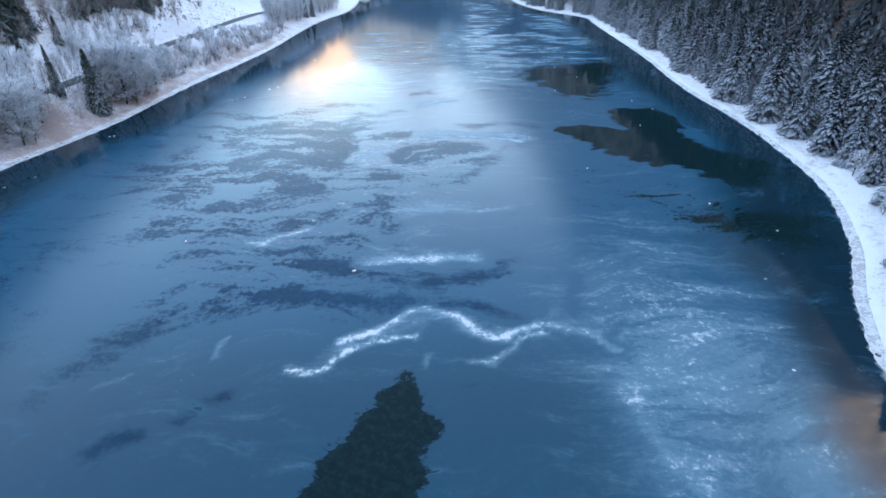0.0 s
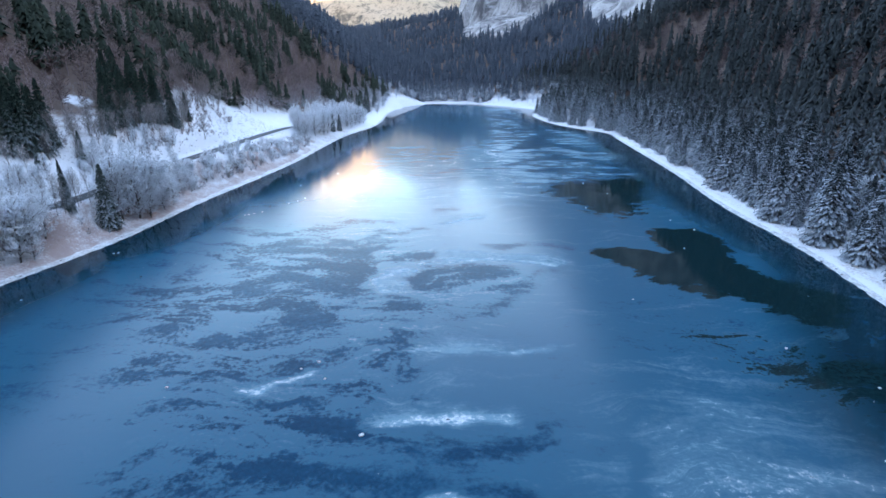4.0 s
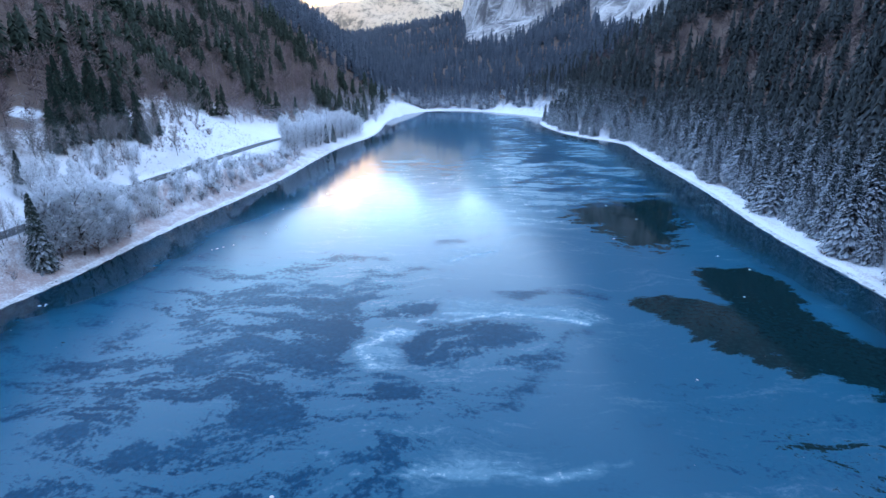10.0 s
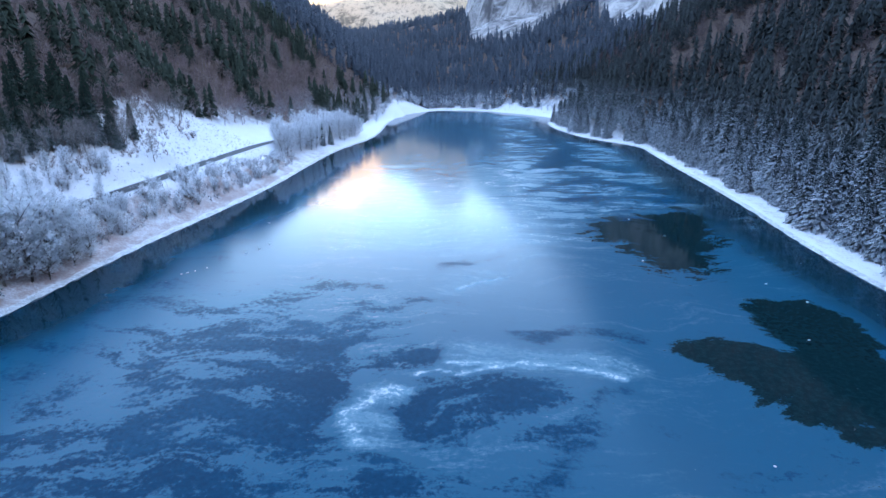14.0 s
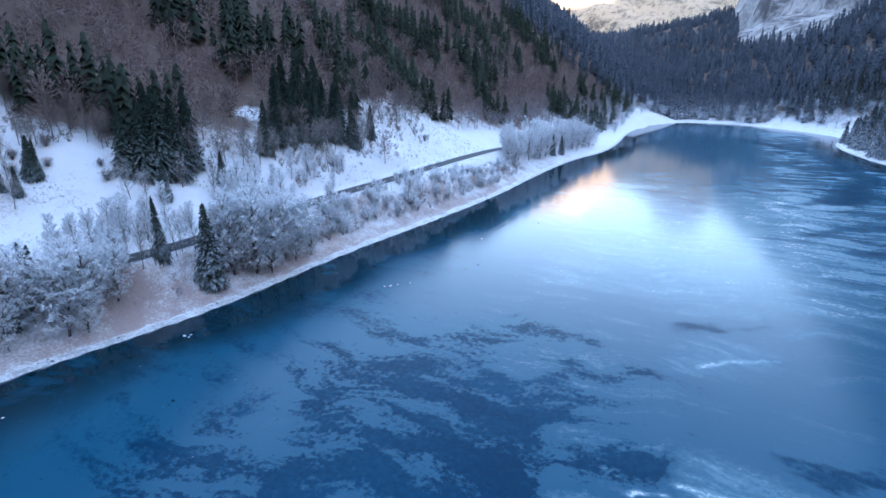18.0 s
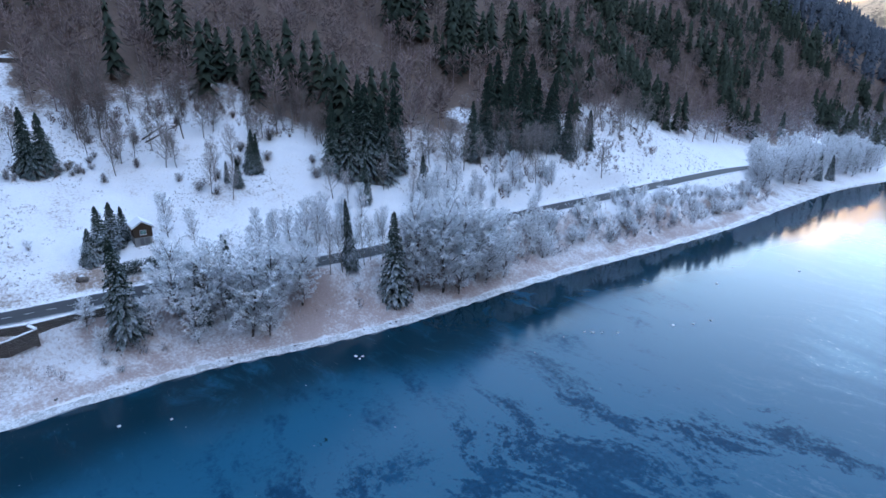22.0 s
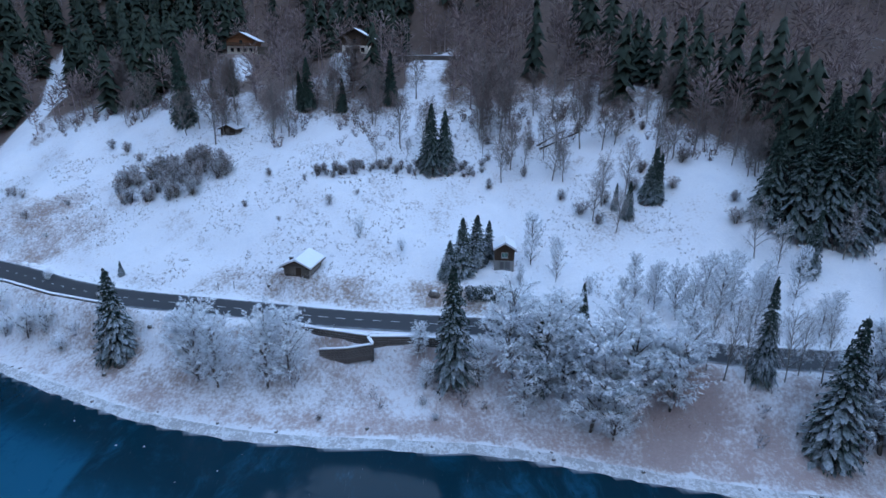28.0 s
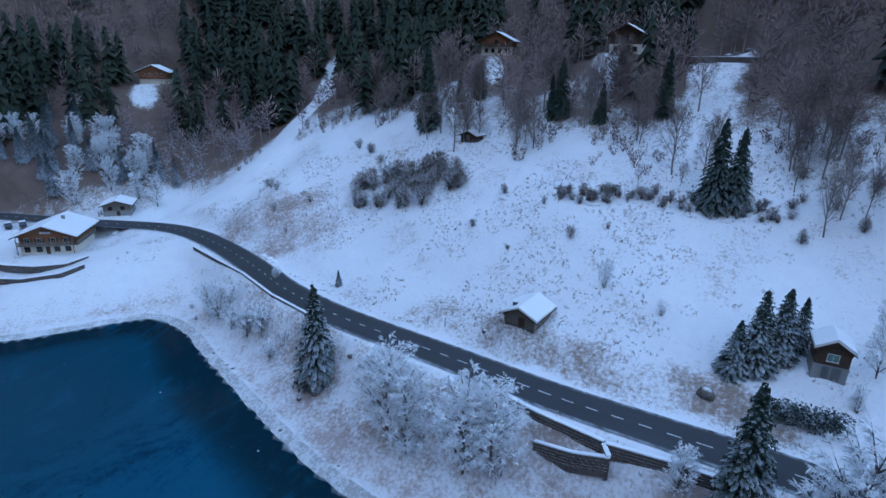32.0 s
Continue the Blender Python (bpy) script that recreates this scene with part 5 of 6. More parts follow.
def clear_of(px, py):
    ok = np.ones(px.shape, bool)
    for x, y, r in ((-258, 98, 6), (-246, 75, 8), (-237, 72, 7), (-267, 32, 10), (-254, 34, 8), (-225, 24, 8), (-168, 230, 8), (-180, 190, 8),
                    (-256, -108, 12), (-243, -101, 11), (-234, -96, 9), (-196, -70, 11), (-222, 38, 9)):
        ok &= np.hypot(px - x, py - y) > r
    td, _ = to_line(px, py, np.array([(-205, -40), (-228, -36), (-250, -38), (-272, -40), (-300, -52)], float))
    rd, _ = to_line(px, py, ROAD_LINE[:, :2])
    sd, _ = to_line(px, py, np.array([(-248, 99), (-236, 98), (-214, 95), (-200, 96)], float))
    ok &= (sd > 7) & ((px < -215) | (py > -56) | (py < -116))
    gully = np.hypot((px + 104) * 1.1, (py - 503) * 0.35) > 9
    return ok & (td > 6) & (rd > 8) & gully


def in_west(px, py):
    d = shore_distance(px, py)
    edge = d - wood_line(px, py)
    thin = (ripple(px, py, 5.3, 4.0) + .6 * ripple(px, py, 17, 1.0)) < .25 + .06 * (edge - 14) + .9 * smooth(py, 30, 0) + .9 * smooth(py, 230, 270)
    return (px < -20) & (edge > 3) & (d < 330) & clear_of(px, py) & thin


def in_east(px, py):
    d = shore_distance(px, py)
    return (px > 20) & (d > 27) & (d < 330)


def in_head(px, py):
    d = shore_distance(px, py)
    return (d > 9) & ((py > 690) | (px > 60) | (px < -60) & (d > 14)) & clear_of(px, py)


W = scatter(-460, -60, -190, 660, 6.4, in_west, 1)
WD = shore_distance(W[:, 0], W[:, 1])
_g = ripple(W[:, 0], W[:, 1], 38, 8.0) + 0.55 * ripple(W[:, 0], W[:, 1], 13, 9.0) + np.clip((W[:, 1] + 20) / -90, 0, .22) + .22 * smooth(WD, 150, 200) * smooth(W[:, 1], 260, 180) - .20 * smooth(WD, 190, 120) * smooth(W[:, 1], 90, 125) * smooth(W[:, 1], 270, 225)
_g = _g + .3 * smooth(np.hypot(W[:, 0] + 305, W[:, 1] + 40), 75, 40)
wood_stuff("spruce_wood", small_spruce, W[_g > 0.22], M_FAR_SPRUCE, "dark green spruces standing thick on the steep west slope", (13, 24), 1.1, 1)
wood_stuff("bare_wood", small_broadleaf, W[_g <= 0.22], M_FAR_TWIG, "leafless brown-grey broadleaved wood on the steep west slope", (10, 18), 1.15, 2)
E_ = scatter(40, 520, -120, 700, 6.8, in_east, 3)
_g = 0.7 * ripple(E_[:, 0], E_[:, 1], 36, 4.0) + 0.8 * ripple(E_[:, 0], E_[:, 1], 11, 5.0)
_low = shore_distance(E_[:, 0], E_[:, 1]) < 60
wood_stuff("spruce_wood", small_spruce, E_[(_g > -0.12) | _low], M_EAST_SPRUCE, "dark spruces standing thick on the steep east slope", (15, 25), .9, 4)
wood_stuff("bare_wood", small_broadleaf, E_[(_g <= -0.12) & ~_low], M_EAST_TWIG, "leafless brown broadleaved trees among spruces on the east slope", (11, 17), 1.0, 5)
F = scatter(-620, 620, 662, 1250, 9.5, in_head, 6)
F = F[np.hypot(height(F[:, 0] + 6, F[:, 1]) - height(F[:, 0] - 6, F[:, 1]), height(F[:, 0], F[:, 1] + 6) - height(F[:, 0], F[:, 1] - 6)) < 14]
F = F[height(F[:, 0], F[:, 1]) < tree_limit(F[:, 0], F[:, 1], .125)]
wood_stuff("spruce_wood", small_spruce, F[(ripple(F[:, 0], F[:, 1], 60, 3.0) > -.45)], M_HAZY_SPRUCE, "spruce wood round the head of the lake and up the valley", (15, 24), 1.0, 7)
G = scatter(-560, 560, 1250, 2250, 15, lambda px, py: np.abs(px - valley_mid(py)) < 420, 8)
def steepness(px, py):
    return np.hypot(height(px + 6, py) - height(px - 6, py), height(px, py + 6) - height(px, py - 6)) / 12


G = G[steepness(G[:, 0], G[:, 1]) < 1.2]
G = G[height(G[:, 0], G[:, 1]) < tree_limit(G[:, 0], G[:, 1], .12)]
wood_stuff("spruce_wood", small_spruce, G, M_HAZY_SPRUCE, "distant spruce wood covering both sides of the upper valley", (17, 26), 1.25, 9)
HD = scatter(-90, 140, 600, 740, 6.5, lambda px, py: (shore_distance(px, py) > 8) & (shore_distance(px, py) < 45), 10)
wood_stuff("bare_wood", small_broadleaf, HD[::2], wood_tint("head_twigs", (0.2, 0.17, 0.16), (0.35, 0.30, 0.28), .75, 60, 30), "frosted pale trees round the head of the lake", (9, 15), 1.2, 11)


def brush_spots(px, py):
    gap = wood_line(px, py) - shore_distance(px, py)
    return (px < -20) & (gap > -8) & (gap < 13) & clear_of(px, py) & (ripple(px, py, 8, 3.0) > -.25 + .05 * gap)


def thicket_spots(px, py):
    d = shore_distance(px, py)
    rd, _ = to_line(px, py, ROAD_LINE[:, :2])
    return (px < -20) & (d > 6.8) & (d < 18) & (rd > 4.8) & (ripple(px, py, 9, 7.0) > -.35) & ((py > 186) | (d < 11) & (ripple(px, py, 6, 2.0) > .2))


B = scatter(-275, -100, -45, 330, 3.0, brush_spots, 12)
wood_stuff("brush", small_shrub, B, M_BRUSH, "low leafless brown brush along the foot of the woods", (1.6, 4.2), 1.2, 13)
B = scatter(-160, -78, 20, 350, 3.0, thicket_spots, 14)
wood_stuff("brush", small_shrub, B[B[:, 1] > 0], M_THICKET, "frosted thicket between the lake and the road", (1.8, 4.6), 1.2, 15)

# ---- the snowy kerb along the water ----


def shore_kerb():
    line = rounded(SHORE, 1)
    way = np.roll(line, -1, axis=0) - np.roll(line, 1, axis=0)
    out = np.stack([way[:, 1], -way[:, 0]], 1) / np.linalg.norm(way, axis=1)[:, None]
    probe = shore_distance(line[:, 0] + out[:, 0] * 2, line[:, 1] + out[:, 1] * 2)
    out[probe < 0] *= -1
    fine = []
    n = len(line)
    for i in range(n):
        j = (i + 1) % n
        parts_n = max(1, int(np.linalg.norm(line[j] - line[i]) / 0.9))
        for k in range(parts_n):
            t = k / parts_n
            fine.append(np.r_[line[i] * (1 - t) + line[j] * t, out[i] * (1 - t) + out[j] * t])
    fine = np.array(fine)
    c, o = fine[:, :2], fine[:, 2:]
    wob = 0.35 * ripple(c[:, 0], c[:, 1], 5, 1.0) + 0.25 * ripple(c[:, 0], c[:, 1], 1.6, 2.0)
    cols = []
    for off, z, k in ((-.9, .008, 1.2), (-.45, .10, 1.0), (.1, .24, .8), (.5, .27, .5), (.8, .36, .3), (1.1, .38, .2), (1.5, .16, 0)):
        p = c + o * (off + wob * k)[:, None]
        cols.append(np.c_[p, z * (1 + .5 * ripple(p[:, 0], p[:, 1], 2.2, 3.0 + off)) if off > -.8 else np.full(len(p), z)])
    co = np.stack(cols, 1)
    a, m = co.shape[:2]
    i = np.arange(a * m).reshape(a, m)
    nx = np.roll(i, -1, axis=0)
    q = np.stack([i[:, :-1], i[:, 1:], nx[:, 1:], nx[:, :-1]], -1).reshape(-1, 4)
    ob = new("trim", mesh_from("trim", co.reshape(-1, 3), q, M_SHORE, True))
    tagged(ob, "ridge of snow and broken ice along the waterline", "snow bank", kind="structure")


shore_kerb()

# ---- withered grass through the snow ----


def grass_stuff(count, seed, place, size, material, label):
    rng = np.random.default_rng(seed)
    p = place(rng, count)
    z = height(p[:, 0], p[:, 1])
    verts, faces = [], []
    for (x, y), zz in zip(p, z):
        for blade in range(5):
            a, h = rng.uniform(0, 6.28), size * rng.uniform(.5, 1.2)
            w, l = size * rng.uniform(.10, .2), h * rng.uniform(.2, .9)
            ox, oy = rng.normal(0, size * .35, 2)
            c, s = math.cos(a), math.sin(a)
            n = len(verts)
            verts += [(x + ox - s * w, y + oy + c * w, zz - .05), (x + ox + s * w, y + oy - c * w, zz - .05), (x + ox + c * l, y + oy + s * l, zz + h)]
            faces.append((n, n + 1, n + 2))
    tagged(new("grass", mesh_from("grass", verts, faces, material)), label, "grass", kind="stuff")


def meadow_spots(rng, count):
    p = np.stack([rng.uniform(-222, -146, count * 3), rng.uniform(-35, 150, count * 3)], 1)
    d = shore_distance(p[:, 0], p[:, 1])
    rd, _ = to_line(p[:, 0], p[:, 1], ROAD_LINE[:, :2])
    keep = (d > 20) & (rd > 5.5) & (ripple(p[:, 0], p[:, 1], 9, 6.0) + .6 * ripple(p[:, 0], p[:, 1], 30, 2.0) > .05)
    return p[keep][:count]


def bank_spots(rng, count):
    p = np.stack([rng.uniform(-172, -86, count * 6), rng.uniform(-15, 340, count * 6)], 1)
    d = shore_distance(p[:, 0], p[:, 1])
    rd, _ = to_line(p[:, 0], p[:, 1], ROAD_LINE[:, :2])
    return p[(d > 7) & (d < 26) & (rd > 4.6) & ((rd < 14) | (d < 16))][:count]


def slope_spots(rng, count):
    p = np.stack([rng.uniform(-160, -110, count * 4), rng.uniform(180, 360, count * 4)], 1)
    d = shore_distance(p[:, 0], p[:, 1])
    rd, _ = to_line(p[:, 0], p[:, 1], ROAD_LINE[:, :2])
    return p[(d > 22) & (rd > 5) & (d < wood_line(p[:, 0], p[:, 1]) + 4)][:count]


M_GRASS = twig_material("withered_grass", (0.12, 0.088, 0.075), (0.32, 0.25, 0.22), 0.44, 60, 40)
grass_stuff(6500, 1, meadow_spots, .40, M_GRASS, "tufts of withered grass poking through meadow snow")
grass_stuff(2600, 2, bank_spots, .36, M_GRASS, "frosted withered grass and brush on the lake bank")
grass_stuff(1200, 3, slope_spots, .6, M_GRASS, "dry grass and dwarf scrub on the snowy slope above the road")

# ---- buildings ----


def gable_prism(w, l, eave, rise, y0=0.0):
    """The walls of a house as one closed body: w across the gable, l along the ridge."""
    bm = bmesh.new()
    a = [bm.verts.new(v) for v in ((-w / 2, y0, 0), (w / 2, y0, 0), (w / 2, y0, eave), (0, y0, eave + rise), (-w / 2, y0, eave))]
    b = [bm.verts.new((v.co.x, y0 + l, v.co.z)) for v in a]
    bm.faces.new(a)
    bm.faces.new(b[::-1])
    for i in range(5):
        j = (i + 1) % 5
        bm.faces.new((a[j], a[i], b[i], b[j]))
    return bm


def roof_slab(w, l, eave, rise, over, front, back, thick, side, lift=0.0):
    """One pitch of a roof: side -1 or +1, reaching over the walls."""
    run = w / 2 + over
    slope = rise / (w / 2)
    ridge = eave + rise + lift
    low = ridge - slope * run
    bm = bmesh.new()
    pts = []
    for y in (-front, l + back):
        for x, z in ((0, ridge), (side * run, low), (side * run, low + thick), (0, ridge + thick)):
            pts.append(bm.verts.new((x, y, z)))
    for f in ((0, 1, 2, 3), (7, 6, 5, 4), (0, 4, 5, 1), (1, 5, 6, 2), (2, 6, 7, 3), (3, 7, 4, 0)):
        bm.faces.new([pts[i] for i in f])
    bmesh.ops.recalc_face_normals(bm, faces=bm.faces)
    return bm


def add_window(parent, x, z, w, h, frame_mat, y=0.0, shutters=None):
    win = part("window", one_box(x - w / 2, y - .05, z, x + w / 2, y + .02, z + h), M_GLASS, parent)
    bm = bmesh.new()
    t = .08
    for x0, z0, x1, z1 in ((x - w / 2 - t, z - t, x + w / 2 + t, z), (x - w / 2 - t, z + h, x + w / 2 + t, z + h + t), (x - w / 2 - t, z, x - w / 2, z + h), (x + w / 2, z, x + w / 2 + t, z + h), (x - .03, z, x + .03, z + h)):
        box(bm, x0, y - .09, z0, x1, y + .01, z1)
    part("frame", bm, frame_mat, win)
    part("sill", one_box(x - w / 2 - .12, y - .16, z - t - .06, x + w / 2 + .12, y + .01, z - t), frame_mat, win)
    if shutters:
        for s in (-1, 1):
            part("shutter", one_box(x + s * (w / 2 + t + .24) - .22, y - .08, z, x + s * (w / 2 + t + .24) + .22, y - .02, z + h), shutters, win)
    return win


def house(name, x, y, turn, w, l, eave, rise, over, label, lower, upper, split, snow=.22, snow_sides=(-1, 1), front_over=None):
    """A gabled house, its front gable facing local -y, standing on a sunk base."""
    root = thing(name, x, y, ground_z(x, y), turn, label, "house")
    front = over if front_over is None else front_over
    bm = gable_prism(w - .06, l - .06, eave, rise, .03)
    part("wall", bm, upper, root)
    base = one_box(-w / 2, 0, -1.6, w / 2, l, split)
    part("base", base, lower, root)
    for s in (-1, 1):
        part("roof", roof_slab(w, l, eave, rise, over, front, over, .16, s, .02), M_TIMBER, root)
        if s in snow_sides:
            part("snow_cover", roof_slab(w, l, eave, rise, over - .12, front - .12, over - .12, snow, s, .19), M_SNOW, root, "thick snow lying on the roof")
    # purlins under the gable and boards along its edge
    for px, pz in ((0, eave + rise), (-w / 2 + .1, eave), (w / 2 - .1, eave)):
        part("purlin", one_box(px - .1, -front + .1, pz - .26, px + .1, .1, pz - .06), M_TIMBER, root)
    return root


def planks(root, w, z0, z1, material, y=0.0, step=.28):
    n = int(w / step)
    mesh = None
    for i in range(n):
        px = -w / 2 + (i + .5) * w / n
        if mesh is None:
            bm = one_box(-.12, -.03, 0, .12, .0, z1 - z0)
            ob = part("board", bm, material, root)
            mesh = ob.data
        else:
            ob = part("board", mesh, material, root)
        ob.location = (px, y, z0)


def balcony(root, w, z, depth, material, y=0.0, side_l=0.0):
    deck = part("balcony", one_box(-w / 2, y - depth, z - .14, w / 2, y, z), material, root)
    part("handrail", one_box(-w / 2, y - depth, z + .92, w / 2, y - depth + .08, z + 1.02), material, deck)
    n = int(w / .24)
    mesh = None
    for i in range(n):
        if mesh is None:
            ob = part("baluster", one_box(-.07, -.03, 0, .07, .03, .92), material, deck)
            mesh = ob.data
        else:
            ob = part("baluster", mesh, material, deck)
        ob.location = (-w / 2 + (i + .5) * w / n, y - depth + .05, z)
    for s in (-1, 1):
        part("post", one_box(s * (w / 2 - .08) - .08, y - depth, z - 2.4, s * (w / 2 - .08) + .08, y - depth + .16, z + 1.9), material, deck)
    return deck


def chimney(root, x, y, z, tall, size, material):
    c = part("chimney", one_box(x - size / 2, y - size / 2, z, x + size / 2, y + size / 2, z + tall), material, root)
    part("cap", one_box(x - size * .7, y - size * .7, z + tall, x + size * .7, y + size * .7, z + tall + .1), M_SNOW, c)


# the big chalet by the bay
big = house("chalet", -168.5, -60, 123, 13.0, 13.0, 5.2, 2.5, 1.5, "large timber chalet with whitewashed ground floor, balconies and snowy roof", M_PLASTER, M_TIMBER_WARM, 2.6, .24)
planks(big, 12.6, 2.62, 5.2, M_TIMBER_WARM, 0.0)
balcony(big, 13.4, 2.75, 1.3, M_TIMBER_GREY)
part("side_balcony", one_box(6.5, -1.2, 2.6, 7.8, 11.5, 2.75), M_TIMBER_GREY, big)
for _n in range(40):
    part("baluster", one_box(7.70, -1.1 + _n * .31, 2.75, 7.76, -.95 + _n * .31, 3.7), M_TIMBER_GREY, big)
part("side_rail", one_box(7.68, -1.2, 3.7, 7.8, 11.5, 3.8), M_TIMBER_GREY, big)
for _x in (-4.6, -1.6, 1.6, 4.6):
    add_window(big, _x, 3.1, 1.1, 1.3, M_PAINT, 0.0, M_TIMBER)
for _x in (-4.8, -2.0, 2.2, 4.8):
    add_window(big, _x, .8, 1.2, 1.2, M_TIMBER, 0.0)
part("door", one_box(-.5, -.06, 0, .5, .04, 2.1), M_TIMBER, big, "dark wooden front door")
part("sign", one_box(-1.3, -.12, 5.6, 1.3, -.05, 6.2), M_PAINT, big, "plain pale signboard under the gable")
chimney(big, 1.5, 8.0, 6.9, 1.7, .7, M_CONCRETE)

# a small house beyond the road
lodge = house("house", -194.5, -66, 130, 7.5, 7.0, 3.4, 1.3, .9, "small two-storey timber house with a snowy roof beside the road", M_CONCRETE, M_TIMBER_GREY, 1.6, .22)
add_window(lodge, -1.8, 2.0, 1.0, .9, M_TIMBER)
add_window(lodge, 1.6, 2.0, 1.0, .9, M_TIMBER)
part("door", one_box(-.2, -.05, -.1, .8, .04, 1.5), M_TIMBER, lodge)
part("lean_to", roof_slab(4.0, 3.0, 1.6, .5, .3, .3, .3, .18, -1), M_SNOW, lodge, "snow-covered lean-to roof").location = (-3.4, .5, 0)
for _x, _y in ((-5.2, .6), (-5.2, 3.2)):
    part("post", one_box(_x - .08, _y - .08, -.4, _x + .08, _y + .08, 1.5), M_TIMBER, lodge)

# the log barn in the meadow
barn = house("barn", -157.8, 69.8, 77, 5.2, 6.2, 2.1, 1.25, .85, "small weathered log barn with a snow-laden roof in the meadow", M_STONE, M_TIMBER_GREY, .35, .36)
for _n in range(8):
    for _s in (-1, 1):
        part("log", one_box(-2.75, -.09 if _s < 0 else 6.12, .38 + _n * .22, 2.75, .09 if _s < 0 else 6.3, .58 + _n * .22, .05), M_TIMBER_GREY, barn)
part("door", one_box(-.1, -.14, .3, 1.0, -.05, 1.9), M_TIMBER, barn, "dark plank door")
chimney(barn, -1.5, 1.2, 2.8, 1.0, .6, M_STONE)

# the narrow hut with the green window
hut = house("hut", -156.6, 112.0, 84, 4.0, 4.4, 4.2, 1.25, .45, "narrow two-storey hut, dark boards above grey render, snowy roof", M_CONCRETE, M_TIMBER, 2.0, .42)
planks(hut, 3.9, 2.02, 4.3, M_TIMBER, 0.0, .24)
_w = add_window(hut, 0, 2.7, 1.2, .95, M_PAINT)
part("pane", one_box(-.52, -.07, 2.78, .52, -.055, 3.58), M_GREEN, _w, "green-painted pane")
part("door", one_box(-.9, -.06, .0, -.1, .03, 1.8), M_METAL, hut)
part("door", one_box(.2, -.06, .0, 1.2, .03, 1.8), M_METAL, hut)

# a hay shed up the slope
shed = house("shed", -219.5, 39, 78, 4.6, 4.2, 2.0, 1.0, .7, "dark old hay shed on a stone footing, snow on one pitch", M_STONE, M_TIMBER, .9, .2, (1,))
part("door", one_box(-.6, -.05, .9, .5, .04, 2.0), M_TIMBER_GREY, shed)

# three farmhouses at the edge of the wood
farm = house("farmhouse", -262, 33, 92, 10.0, 9.0, 4.6, 2.4, 1.2, "old farmhouse with cream ground floor, dark timber gable and snowy roof", M_PLASTER, M_TIMBER_WARM, 2.7, .2, (1,))
balcony(farm, 9.6, 2.75, 1.1, M_TIMBER)
for _x in (-3.2, -1.0, 1.2, 3.2):
    add_window(farm, _x, .8, .9, 1.1, M_TIMBER)
add_window(farm, 0, 3.4, 1.0, 1.1, M_TIMBER)
part("terrace", one_box(-10.5, -1.5, -2.4, -5.0, 4.0, .3), M_STONE, farm, "stone-walled terrace beside the house")
part("annexe", one_box(5.0, 2.0, -1.5, 9.0, 7.0, 2.6), M_TIMBER_GREY, farm)
farm2 = house("farmhouse", -241.5, 75, 84, 8.6, 8.0, 5.0, 2.3, 1.1, "dark timber farmhouse with cream base and snow on one pitch", M_PLASTER, M_TIMBER, 2.4, .2, (1,))
for _x in (-2.6, 2.4):
    add_window(farm2, _x, .6, 1.0, 1.1, M_TIMBER)
add_window(farm2, 0, 3.4, 1.1, 1.0, M_TIMBER)
part("cart_door", one_box(-.9, -.07, -.2, 1.3, .04, 2.1), M_TIMBER, farm2)
farm3 = house("farmhouse", -250.6, -106.4, 122, 10.5, 9.0, 4.8, 2.3, 1.3, "timber farmhouse with balcony and snowy roof in a clearing", M_PLASTER, M_TIMBER_WARM, 2.0, .22)
balcony(farm3, 10, 2.6, 1.1, M_TIMBER_WARM)
for _x in (-3.4, -1.1, 1.2, 3.4):
    add_window(farm3, _x, 3.0, .9, 1.1, M_PAINT)

# ---- walls ----


_bm = one_box(-.5, -.09, -.19, .5, .09, .19, .05)
STONE_BLOCK = bpy.data.meshes.new("stone")
_bm.to_mesh(STONE_BLOCK)
_bm.free()
STONE_BLOCK.materials.append(M_STONE)


def stone_wall(name, pts, thick, label, drop):
    """A mortared stone wall: pts of x, y, top height; drop: how far down it goes; a snow coping on it."""
    pts = [Vector(p) for p in pts]
    root = thing(name, *pts[0].xy, pts[0].z - drop, 0, label, "wall")
    o = pts[0] - Vector((0, 0, drop))
    for k, (a, b) in enumerate(zip(pts[:-1], pts[1:])):
        way = (b - a).xy.normalized()
        side = Vector((way.y, -way.x, 0)) * thick / 2
        long = (b - a).xy.length
        for nm, mat, lo, hi, grow in (("wall", M_STONE, -drop, 0, 1.0), ("coping", M_SNOW, 0, .14, 1.3)):
            bm = bmesh.new()
            v = [bm.verts.new(p - o + s * side * grow + Vector((0, 0, z))) for p in (a, b) for s in (-1, 1) for z in (lo, hi)]
            for f in ((0, 1, 3, 2), (4, 6, 7, 5), (0, 4, 5, 1), (2, 3, 7, 6), (1, 5, 7, 3), (0, 2, 6, 4)):
                bm.faces.new([v[i] for i in f])
            bmesh.ops.recalc_face_normals(bm, faces=bm.faces)
            body = part(nm, bm, mat, root)
            if nm == "wall":
                rng = crooked(int(long * 10) + k)
                rows = max(2, int(min(drop, 2.6) / .45))
                for r in range(rows):
                    s = 0.0
                    while s < long - .35:
                        w = min(rng.uniform(.4, .85), long - s)
                        p = a + (b - a) * ((s + w / 2) / long)
                        e = p + side * 1.0 * (1 if wall_outer(a, b, side) else -1)
                        st = part("stone", STONE_BLOCK, M_STONE, body)
                        st.scale = (w - .06, 1, rng.uniform(.85, 1.08))
                        st.location = Vector((e.x - o.x, e.y - o.y, p.z - o.z - .26 - r * .45))
                        st.rotation_euler = (0, 0, math.atan2(way.y, way.x))
                        s += w
    return root


